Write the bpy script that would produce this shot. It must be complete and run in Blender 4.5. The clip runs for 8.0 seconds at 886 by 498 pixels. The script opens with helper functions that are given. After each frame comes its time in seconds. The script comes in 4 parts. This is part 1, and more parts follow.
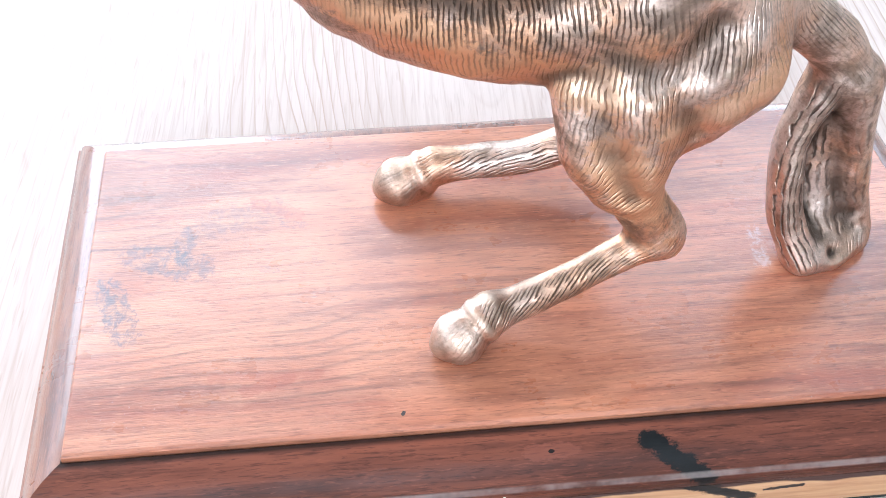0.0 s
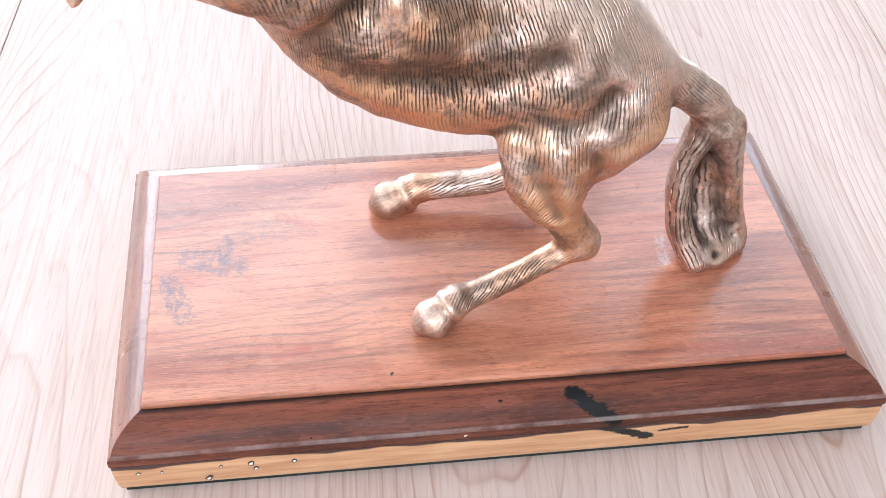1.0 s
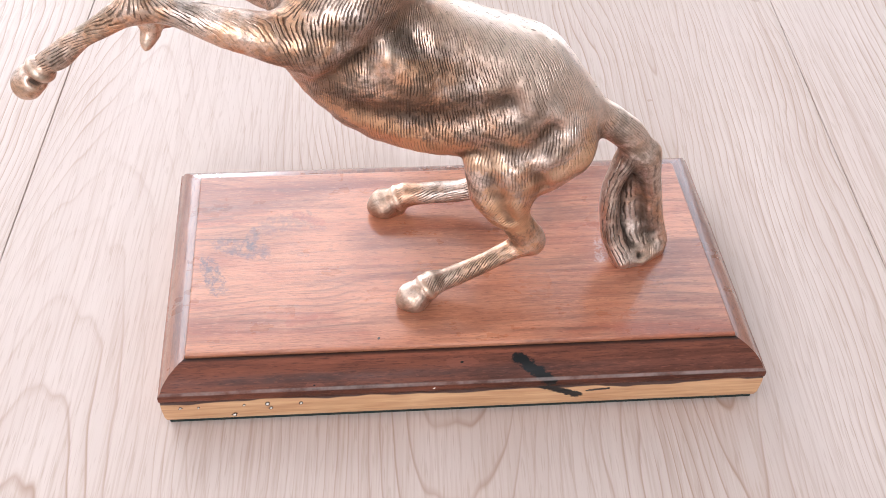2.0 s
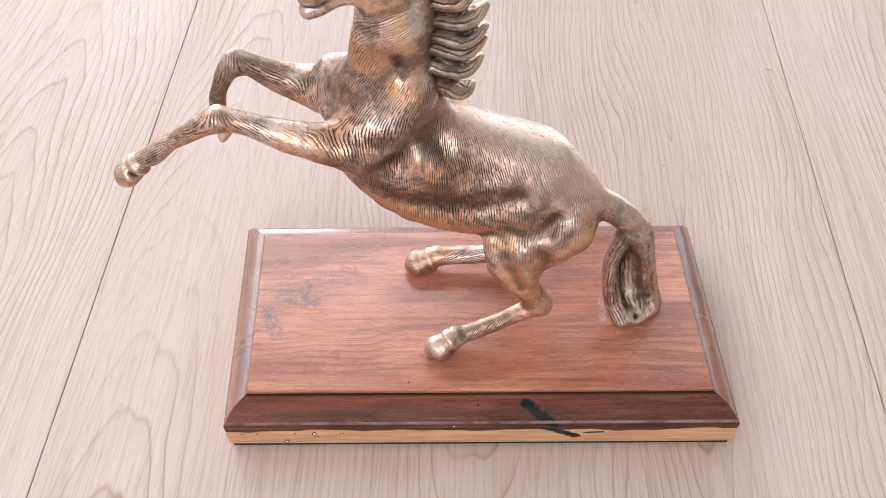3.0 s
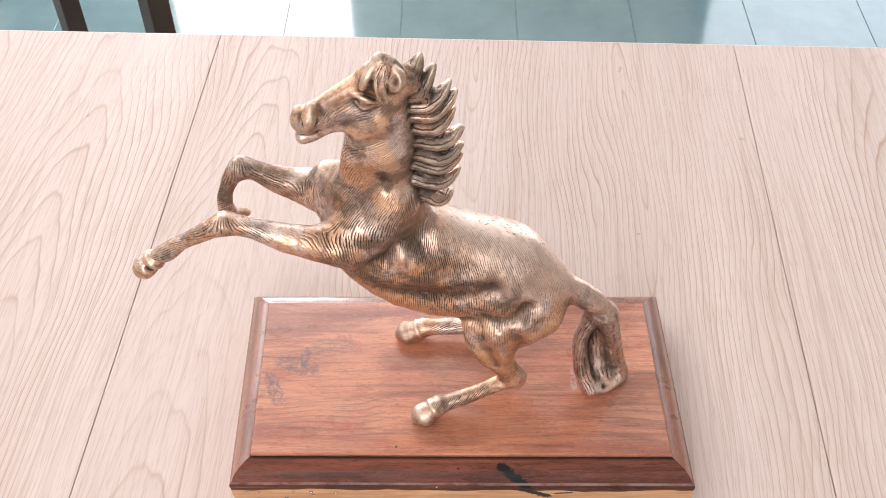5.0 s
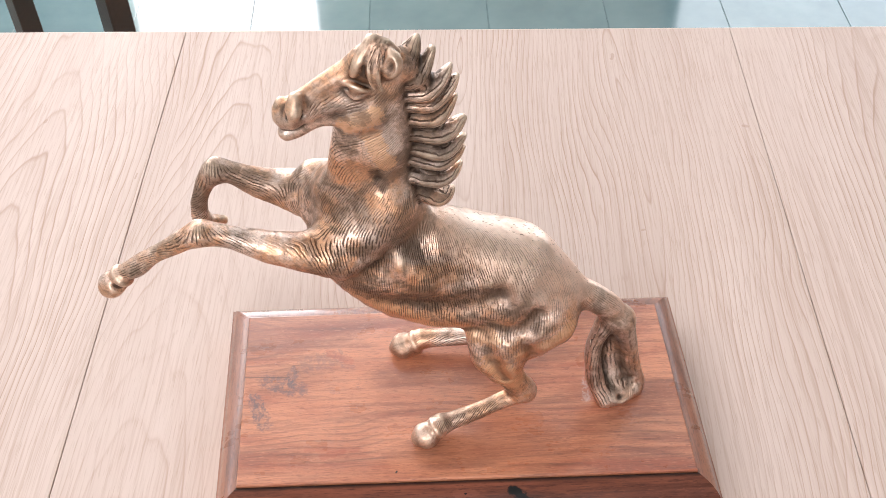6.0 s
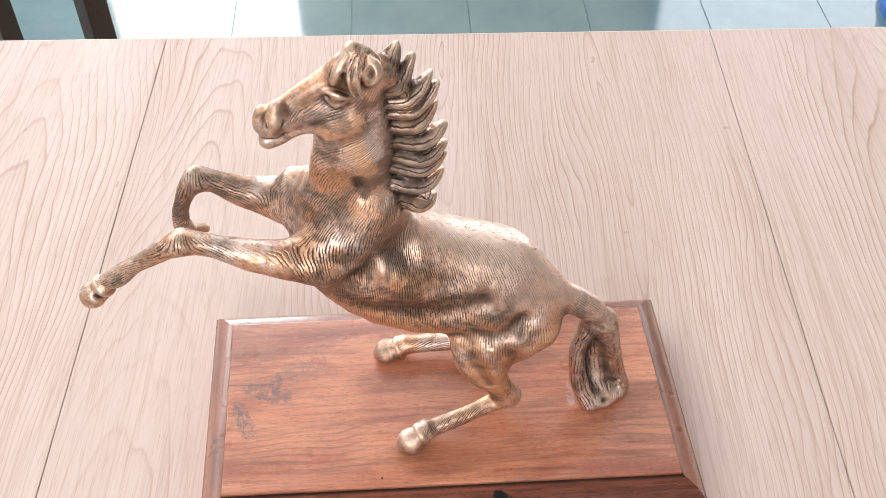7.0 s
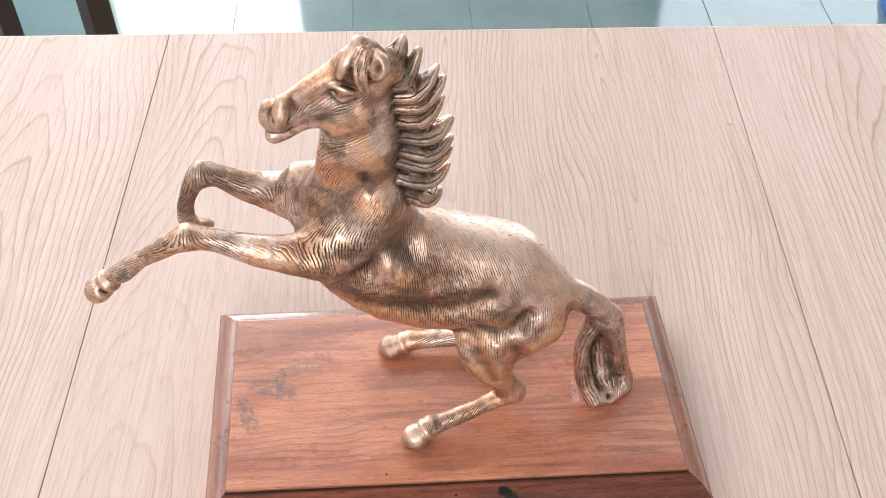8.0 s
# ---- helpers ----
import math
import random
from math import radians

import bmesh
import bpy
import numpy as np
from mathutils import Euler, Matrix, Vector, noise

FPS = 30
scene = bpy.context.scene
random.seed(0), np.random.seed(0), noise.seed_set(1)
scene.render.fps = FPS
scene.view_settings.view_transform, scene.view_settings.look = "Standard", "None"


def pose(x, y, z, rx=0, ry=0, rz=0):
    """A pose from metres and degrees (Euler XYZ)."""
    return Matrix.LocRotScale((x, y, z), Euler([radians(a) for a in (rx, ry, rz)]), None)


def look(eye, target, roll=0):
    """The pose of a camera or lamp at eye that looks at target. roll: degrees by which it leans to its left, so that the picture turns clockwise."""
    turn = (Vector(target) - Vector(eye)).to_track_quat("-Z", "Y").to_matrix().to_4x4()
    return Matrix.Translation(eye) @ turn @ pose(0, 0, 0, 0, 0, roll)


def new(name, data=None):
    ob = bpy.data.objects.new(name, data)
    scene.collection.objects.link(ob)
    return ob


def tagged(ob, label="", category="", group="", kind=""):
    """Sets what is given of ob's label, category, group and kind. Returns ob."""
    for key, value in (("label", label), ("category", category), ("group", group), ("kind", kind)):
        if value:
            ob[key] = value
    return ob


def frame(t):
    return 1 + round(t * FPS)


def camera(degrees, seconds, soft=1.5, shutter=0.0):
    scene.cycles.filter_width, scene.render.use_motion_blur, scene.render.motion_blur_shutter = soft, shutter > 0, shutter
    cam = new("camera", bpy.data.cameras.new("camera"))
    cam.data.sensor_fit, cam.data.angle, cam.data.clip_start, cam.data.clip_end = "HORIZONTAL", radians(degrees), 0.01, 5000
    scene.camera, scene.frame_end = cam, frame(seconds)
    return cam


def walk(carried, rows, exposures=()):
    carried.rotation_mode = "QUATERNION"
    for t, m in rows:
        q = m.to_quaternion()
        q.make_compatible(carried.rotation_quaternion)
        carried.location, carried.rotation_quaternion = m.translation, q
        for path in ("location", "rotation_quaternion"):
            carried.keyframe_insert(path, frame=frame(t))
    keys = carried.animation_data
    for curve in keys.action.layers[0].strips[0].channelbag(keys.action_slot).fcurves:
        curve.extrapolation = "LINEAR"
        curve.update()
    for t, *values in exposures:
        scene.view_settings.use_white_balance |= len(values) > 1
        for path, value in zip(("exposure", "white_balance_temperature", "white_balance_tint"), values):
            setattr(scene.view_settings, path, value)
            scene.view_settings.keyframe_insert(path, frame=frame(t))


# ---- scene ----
cam = camera(45.2, 8.0, soft=0.6)
PATH = [
    (0, (-0.0427, -0.1557, 1.0115), (-0.0110, 0.1898, 0.6515), -0.17),
    (0.5, (-0.0428, -0.1884, 1.0473), (-0.0099, 0.1561, 0.6864), 0.01),
    (1, (-0.0445, -0.2229, 1.0843), (-0.0084, 0.1213, 0.7235), 0.36),
    (1.5, (-0.0370, -0.2584, 1.1225), (-0.0033, 0.0859, 0.7615), 0.81),
    (1.7, (-0.0383, -0.2785, 1.1365), (-0.0036, 0.0688, 0.7785), 1.37),
    (2.8, (-0.0199, -0.3323, 1.2287), (-0.0178, 0.0114, 0.8656), -0.36),
    (3, (-0.0183, -0.3366, 1.2484), (-0.0193, 0.0073, 0.8855), -0.50),
    (3.5, (-0.0139, -0.3403, 1.2798), (-0.0203, 0.0041, 0.9174), -0.73),
    (4, (-0.0075, -0.3438, 1.3033), (-0.0144, 0.0006, 0.9410), -0.73),
    (4.5, (-0.0042, -0.3441, 1.3163), (-0.0110, 0.0002, 0.9538), -0.73),
    (5.8, (0.0047, -0.3338, 1.3339), (-0.0048, 0.0061, 0.9673), -1.85),
    (5.9, (-0.0165, -0.3044, 1.2866), (-0.0122, 0.0387, 0.9229), -1.18),
    (6, (-0.0160, -0.3042, 1.2865), (-0.0101, 0.0389, 0.9229), -1.16),
    (6.5, (-0.0118, -0.3030, 1.2860), (-0.0008, 0.0406, 0.9230), -1.09),
    (7, (-0.0148, -0.3030, 1.2879), (-0.0018, 0.0405, 0.9249), -0.96),
    (7.5, (-0.0144, -0.3028, 1.2862), (-0.0014, 0.0407, 0.9230), -0.96),
    (8, (-0.0177, -0.3029, 1.2863), (-0.0046, 0.0399, 0.9226), -0.85),
]
EXPOSURES = [(0.0, -0.33, 5360, 5), (1.0, -0.46, 5760, 11), (1.5, -0.54, 5860, 11), (2.9, -0.91, 6200, 14), (3.5, -0.61, 6250, 15), (4.5, -0.73, 6400, 15), (6.0, -0.82, 6550, 14), (8.0, -0.82, 6550, 14)]
walk(cam, [(t, look(eye, target, roll)) for t, eye, target, roll in PATH], EXPOSURES)

# ---- world, light ----
Z0 = 0.7837          # top of the plinth
TABLE_Z = 0.75

world = bpy.data.worlds.new("sky")
scene.world = world
world.use_nodes = True
wn = world.node_tree
sky = wn.nodes.new("ShaderNodeTexSky")
sky.sky_type = 'NISHITA'
sky.sun_disc = False
sky.sun_elevation, sky.sun_rotation = radians(50), radians(200)
wn.links.new(sky.outputs[0], wn.nodes["Background"].inputs[0])
wn.nodes["Background"].inputs[1].default_value = 0.12


def window_light(name, where, target, w, h, watts, colour):
    """Daylight that enters by a window's opening."""
    lamp = bpy.data.lights.new(name, 'AREA')
    lamp.shape, lamp.size, lamp.size_y, lamp.energy, lamp.color = 'RECTANGLE', w, h, watts, colour
    ob = new(name, lamp)
    ob.matrix_world = look(where, target)
    return ob


window_light("window_light_north_west", (-0.518, 2.03, 0.98), (-0.518, 0, 0.98), 0.46, 1.8, 34, (1.0, 0.99, 1.0))
# upper north-west window plus an added, unseen transom, for sheen on the panel
window_light("window_light_north_transom", (-0.35, 2.03, 2.55), (-0.35, 0, 2.4), 0.80, 1.2, 19, (1.0, 0.99, 1.0))
window_light("window_light_north_curtain", (-1.25, 2.03, 1.85), (-1.0, 0, 1.2), 0.95, 2.2, 60, (0.95, 0.98, 1.0))
window_light("window_light_north_east", (1.29, 2.03, 1.62), (1.29, 0, 1.62), 1.28, 3.05, 58, (0.86, 0.94, 1.0))
window_light("window_light_west", (-1.88, 0.75, 2.45), (0, 0.75, 2.45), 2.0, 1.3, 34, (1.0, 0.98, 0.98))
# fill for the horse's near side; no south window is known
window_light("window_light_south", (-0.55, -2.18, 1.95), (-0.55, 0, 1.6), 1.7, 1.5, 74, (1.0, 0.98, 0.98))


# ---- node helpers ----
class Nodes:
    """Short hand for a material's node tree."""

    def __init__(self, name):
        self.mat = bpy.data.materials.new(name)
        self.mat.use_nodes = True
        self.tree = self.mat.node_tree
        self.bsdf = self.tree.nodes["Principled BSDF"]
        self.coord = None

    def put(self, socket, value):
        if isinstance(value, bpy.types.NodeSocket):
            self.tree.links.new(value, socket)
        else:
            if socket.type == 'RGBA' and len(value) == 3:
                value = (*value, 1)
            socket.default_value = value

    def node(self, kind, **ins):
        n = self.tree.nodes.new(kind)
        for key, value in ins.items():
            self.put(n.inputs[key.replace("_", " ")], value)
        return n

    def local(self):
        if self.coord is None:
            self.coord = self.tree.nodes.new("ShaderNodeTexCoord").outputs["Object"]
        return self.coord

    def xyz(self, vec=None):
        return self.node("ShaderNodeSeparateXYZ", Vector=vec or self.local()).outputs

    def vec(self, x=0.0, y=0.0, z=0.0):
        n = self.tree.nodes.new("ShaderNodeCombineXYZ")
        for s, v in zip(n.inputs, (x, y, z)):
            self.put(s, v)
        return n.outputs[0]

    def math(self, op, a, b=0.0, c=0.0, clamp=False):
        n = self.tree.nodes.new("ShaderNodeMath")
        n.operation, n.use_clamp = op, clamp
        for s, v in zip(n.inputs, (a, b, c)):
            self.put(s, v)
        return n.outputs[0]

    def stretch(self, sx, sy, sz, shift=(0, 0, 0), vec=None):
        n = self.tree.nodes.new("ShaderNodeMapping")
        self.put(n.inputs["Vector"], vec or self.local())
        n.inputs["Scale"].default_value = (sx, sy, sz)
        self.put(n.inputs["Location"], shift)
        return n.outputs[0]

    def noise(self, vec, scale=1.0, detail=3.0, rough=0.5, warp=0.0):
        n = self.tree.nodes.new("ShaderNodeTexNoise")
        self.put(n.inputs["Vector"], vec)
        for key, v in (("Scale", scale), ("Detail", detail), ("Roughness", rough), ("Distortion", warp)):
            n.inputs[key].default_value = v
        return n.outputs["Fac"]

    def ramp(self, fac, *stops):
        n = self.tree.nodes.new("ShaderNodeValToRGB")
        self.put(n.inputs[0], fac)
        e = n.color_ramp.elements
        while len(e) < len(stops):
            e.new(0.5)
        for k, (at, c) in zip(e, stops):
            k.position = at
            k.color = (c, c, c, 1) if isinstance(c, (int, float)) else (*c, 1)
        return n.outputs[0]

    def mix(self, fac, a, b, mode='MIX'):
        n = self.tree.nodes.new("ShaderNodeMix")
        n.data_type, n.blend_type = 'RGBA', mode
        self.put(n.inputs[0], fac)
        self.put(n.inputs[6], a)
        self.put(n.inputs[7], b)
        return n.outputs[2]

    def bump(self, height, strength=0.5, distance=0.001, normal=None):
        n = self.tree.nodes.new("ShaderNodeBump")
        self.put(n.inputs["Height"], height)
        n.inputs["Strength"].default_value, n.inputs["Distance"].default_value = strength, distance
        if normal:
            self.put(n.inputs["Normal"], normal)
        return n.outputs[0]

    def done(self, colour=None, rough=None, metal=None, normal=None, coat=None, coat_rough=None, spec=None):
        for key, v in (("Base Color", colour), ("Roughness", rough), ("Metallic", metal), ("Normal", normal),
                       ("Coat Weight", coat), ("Coat Roughness", coat_rough), ("Specular IOR Level", spec)):
            if v is not None:
                self.put(self.bsdf.inputs[key], v)
        return self.mat


# ---- materials ----
def smear(m, ax, ay, bx, by, radius, seed, px, py):
    """A ragged stroke between two places, as a mask."""
    dx, dy = bx - ax, by - ay
    ll = dx * dx + dy * dy
    u, v = m.math('SUBTRACT', px, ax), m.math('SUBTRACT', py, ay)
    t = m.math('DIVIDE', m.math('ADD', m.math('MULTIPLY', u, dx), m.math('MULTIPLY', v, dy)), ll, clamp=True)
    ex, ey = m.math('SUBTRACT', u, m.math('MULTIPLY', t, dx)), m.math('SUBTRACT', v, m.math('MULTIPLY', t, dy))
    d = m.math('SQRT', m.math('ADD', m.math('MULTIPLY', ex, ex), m.math('MULTIPLY', ey, ey)))
    rag = m.noise(m.vec(px, py, seed), 380.0, 5.0, 0.75)
    edge = m.math('ADD', d, m.math('MULTIPLY', m.math('SUBTRACT', rag, 0.5), radius * 2.4))
    return m.ramp(m.math('DIVIDE', edge, radius), (0.75, 1.0), (1.0, 0.0))


def table_wood():
    """Pale oak laminate printed with wide boards: nested arches of growth rings along y, fine pores, a few pin knots."""
    m = Nodes("pale_oak_laminate")
    x, y, z = m.xyz()

    def grain(fx, fy, detail=2.0, rough=0.5, warp=0.0, shift=0.0):
        return m.noise(m.vec(m.math('MULTIPLY', x, fx), m.math('MULTIPLY', y, fy), shift), 1.0, detail, rough, warp)

    def centred(v, amount):
        return m.math('MULTIPLY', m.math('SUBTRACT', v, 0.5), amount)
    bent = m.math('ADD', x, m.math('ADD', centred(grain(7.0, 2.2, 2.0, 0.5, 0.0, 4.0), 0.075), centred(grain(55.0, 11.0, 2.0, 0.6), 0.0055)))
    board_w = 0.157
    along = m.math('DIVIDE', m.math('ADD', bent, 0.239), board_w)
    board = m.math('FLOOR', along)
    white = m.tree.nodes.new("ShaderNodeTexWhiteNoise")
    white.noise_dimensions = '1D'
    m.put(white.inputs["W"], m.math('ADD', board, 11.3))
    r1, r2, r3 = m.node("ShaderNodeSeparateColor", Color=white.outputs["Color"]).outputs
    # distance from the heart of the log, which the board's face cuts at a slant
    heart = m.math('ADD', m.math('MULTIPLY', r1, 0.5), 0.25)
    dx = m.math('MULTIPLY', m.math('SUBTRACT', m.math('FRACT', along), heart), board_w)
    far = m.math('MULTIPLY', m.math('SUBTRACT', y, m.math('SUBTRACT', m.math('MULTIPLY', r2, 1.5), 0.65)), m.math('ADD', m.math('MULTIPLY', r3, 0.05), 0.05))
    radius = m.math('SQRT', m.math('ADD', m.math('MULTIPLY', dx, dx), m.math('MULTIPLY', far, far)))
    count = m.math('ADD', m.math('MULTIPLY', radius, 240.0), m.math('ADD', centred(grain(16.0, 2.4, 3.0, 0.55, 0.0, 2.0), 3.4), m.math('MULTIPLY', board, 0.37)))
    ring = m.math('FRACT', count)
    line = m.ramp(ring, (0.0, 0.25), (0.05, 0.0), (0.50, 0.04), (0.84, 0.25), (0.95, 1.0), (1.0, 0.3))
    strong = m.ramp(grain(11.0, 2.6, 3.0, 0.6, 0.0, 5.0), (0.38, 0.12), (0.64, 1.0))
    line = m.math('MULTIPLY', line, strong)
    fibre = grain(620.0, 16.0, 3.0, 0.6)
    streak = m.ramp(grain(170.0, 3.2, 3.0, 0.62, 0.2, 9.0), (0.36, 1.0), (0.47, 0.0))
    streak = m.math('MULTIPLY', streak, m.ramp(grain(20.0, 3.5, 3.0, 0.6, 0.0, 2.0), (0.36, 0.15), (0.58, 1.0)))
    pores = m.ramp(grain(900.0, 60.0, 1.0, 0.5, 0.0, 3.0), (0.60, 0.0), (0.70, 1.0))
    tone = grain(13.0, 0.9, 3.0, 0.55, 0.0, 7.0)
    c = m.mix(m.ramp(tone, (0.3, 0.0), (0.7, 1.0)), (0.530, 0.414, 0.356), (0.622, 0.505, 0.446))
    c = m.mix(m.math('MULTIPLY', line, 0.85), c, (0.31, 0.172, 0.105))
    c = m.mix(m.math('MULTIPLY', streak, 0.34), c, (0.385, 0.262, 0.20))
    c = m.mix(m.ramp(fibre, (0.34, 0.40), (0.52, 0.0)), c, (0.41, 0.285, 0.22))
    c = m.mix(m.math('MULTIPLY', pores, 0.26), c, (0.34, 0.225, 0.16))
    for fx, fy, gx, gy, r in ((0.2160, 0.3316, 0.2185, 0.3312, 0.0017), (0.1245, 0.2192, 0.1262, 0.2196, 0.0010), (-0.2450, 0.2750, -0.2446, 0.2800, 0.0008), (0.1230, 0.4180, 0.1245, 0.4240, 0.0016), (-0.330, 0.340, -0.329, 0.343, 0.0013)):
        c = m.mix(m.math('MULTIPLY', smear(m, fx, fy, gx, gy, r, 5.0, x, y), 0.42), c, (0.33, 0.20, 0.14))
    n = m.bump(m.math('ADD', fibre, m.math('MULTIPLY', m.math('ADD', line, streak), -0.6)), 0.10, 0.0004)
    rough = m.ramp(fibre, (0.3, 0.62), (0.7, 0.54))
    return m.done(c, rough, 0.0, n, spec=0.3)


def rosewood(name, along, light, mid, dark, haze=0.0):
    """Varnished rosewood with streaks along x or y."""
    m = Nodes(name)
    x, y, z = m.xyz()
    a, b = (x, y) if along == "x" else (y, x)

    def field(fa, fb, fz, detail, seed):
        return m.noise(m.vec(m.math('MULTIPLY', a, fa), m.math('ADD', m.math('MULTIPLY', b, fb), seed), m.math('MULTIPLY', z, fz)), 1.0, detail, 0.55, 0.6)
    bands = field(4.0, 55.0, 80.0, 4.0, 0.0)
    streak = field(16.0, 330.0, 330.0, 6.0, 3.1)
    pores = field(190.0, 1900.0, 1900.0, 3.0, 7.7)
    vessel = field(110.0, 1300.0, 1300.0, 3.0, 4.2)
    patch = field(11.0, 30.0, 20.0, 5.0, 1.3)
    c = m.mix(m.ramp(bands, (0.36, 0.0), (0.60, 1.0)), mid, light)
    c = m.mix(m.ramp(patch, (0.44, 0.0), (0.58, 0.95)), c, light)
    c = m.mix(m.ramp(field(7.0, 34.0, 20.0, 4.0, 9.9), (0.48, 0.0), (0.66, 0.7)), c, tuple(0.5 * v for v in mid))
    c = m.mix(m.ramp(streak, (0.34, 0.40), (0.52, 0.0)), c, dark)
    c = m.mix(m.ramp(pores, (0.34, 0.46), (0.46, 0.0)), c, dark)
    c = m.mix(m.ramp(vessel, (0.28, 0.5), (0.38, 0.0)), c, dark)
    n = m.bump(m.math('ADD', m.math('MULTIPLY', pores, 1.0), m.math('MULTIPLY', streak, 0.6)), 0.25, 0.0004)
    worn = m.noise(m.vec(m.math('MULTIPLY', x, 30.0), m.math('MULTIPLY', y, 45.0), 0.0), 1.0, 5.0, 0.65)
    rough = m.ramp(worn, (0.35, 0.24), (0.65, 0.42 + haze))
    fleck = field(210.0, 1500.0, 1500.0, 3.0, 5.5)
    c = m.mix(m.ramp(fleck, (0.56, 0.0), (0.70, 0.32)), c, tuple(min(1.0, 1.35 * v) for v in light))
    return m, c, rough, n


def panel_wood():
    m, c, rough, n = rosewood("rosewood_panel", "x", (0.55, 0.222, 0.120), (0.34, 0.095, 0.048), (0.115, 0.038, 0.025), 0.0)
    x, y, z = m.xyz()
    warp = m.noise(m.stretch(7, 9, 1), 1.0, 2.0, 0.5)
    figure = m.math('FRACT', m.math('ADD', m.math('MULTIPLY', y, 210.0), m.math('MULTIPLY', warp, 11.0)))
    figure = m.ramp(figure, (0.0, 0.2), (0.1, 0.0), (0.6, 0.1), (0.9, 1.0), (1.0, 0.2))
    region = m.ramp(m.noise(m.stretch(11, 24, 1, (3.0, 1.0, 0.0)), 1.0, 2.0), (0.45, 0.0), (0.62, 1.0))
    c = m.mix(m.math('MULTIPLY', m.math('MULTIPLY', figure, region), 0.5), c, (0.10, 0.045, 0.03))
    for ax, ay, bx, by, r, k in ((0.030, 0.0245, 0.085, 0.0255, 0.0016, 0.6), (0.085, 0.0255, 0.123, 0.0175, 0.0018, 0.6), (0.010, 0.0135, 0.080, 0.0165, 0.0010, 0.5),
                                 (0.080, 0.0165, 0.122, 0.0085, 0.0013, 0.6), (0.045, 0.0340, 0.078, 0.0330, 0.0012, 0.45)):
        c = m.mix(m.math('MULTIPLY', smear(m, ax, ay, bx, by, r * 1.3, r * 4000, x, y), m.math('MULTIPLY', k, m.ramp(m.noise(m.stretch(60, 900, 1), 1.0, 4.0, 0.6), (0.38, 0.0), (0.62, 0.85)))), c, (0.135, 0.042, 0.028))
    scuff = m.noise(m.stretch(330, 260, 1), 1.0, 6.0, 0.75, 0.6)
    for ax, ay, bx, by, r, k in ((-0.1195, 0.056, -0.113, 0.038, 0.0046, 0.75), (-0.1005, 0.064, -0.098, 0.077, 0.0038, 0.6),
                                 (-0.113, 0.068, -0.095, 0.062, 0.0060, 0.60), (-0.090, 0.080, -0.074, 0.084, 0.0070, 0.35)):
        mask = m.math('MULTIPLY', smear(m, ax, ay, bx, by, r, k * 10, x, y), m.ramp(scuff, (0.40, 0.0), (0.56, k)))
        c = m.mix(mask, c, (0.085, 0.066, 0.070))
    for ax, ay, bx, by, r, k in ((-0.088, 0.021, -0.060, 0.020, 0.0018, 0.25), (-0.079, 0.016, -0.068, 0.019, 0.0022, 0.35), (-0.078, 0.088, -0.066, 0.082, 0.003, 0.35)):
        c = m.mix(m.math('MULTIPLY', smear(m, ax, ay, bx, by, r, k * 17, x, y), k), c, (0.30, 0.055, 0.026))
    c = m.mix(m.math('MULTIPLY', smear(m, -0.1275, 0.0722, -0.1010, 0.0712, 0.0005, 6.1, x, y), 0.7), c, (0.10, 0.04, 0.03))
    c = m.mix(m.math('MULTIPLY', smear(m, 0.0715, 0.0620, 0.0700, 0.0480, 0.0026, 7.3, x, y), m.ramp(scuff, (0.45, 0.0), (0.62, 0.4))), c, (0.62, 0.56, 0.54))
    for ax, ay, bx, by, r in ((-0.0700, 0.0780, -0.0640, 0.0770, 0.0016), (-0.0760, 0.0600, -0.0720, 0.0590, 0.0014), (-0.0615, 0.0627, -0.0605, 0.0625, 0.0008)):
        c = m.mix(m.math('MULTIPLY', smear(m, ax, ay, bx, by, r, 8.8, x, y), m.ramp(scuff, (0.42, 0.0), (0.58, 0.5))), c, (0.15, 0.085, 0.08))
    c = m.mix(smear(m, -0.0385, 0.0048, -0.0382, 0.0054, 0.0005, 4.4, x, y), c, (0.03, 0.02, 0.018))
    dust = m.math('MULTIPLY', m.ramp(m.noise(m.stretch(900, 900, 1), 1.0, 2.0), (0.68, 0.0), (0.76, 1.0)),
                  m.ramp(m.noise(m.stretch(22, 22, 1), 1.0, 3.0), (0.5, 0.0), (0.7, 0.35)))
    c = m.mix(dust, c, (0.55, 0.45, 0.42))
    return m.done(c, rough, 0.0, n, 0.85, 0.15, 0.4)


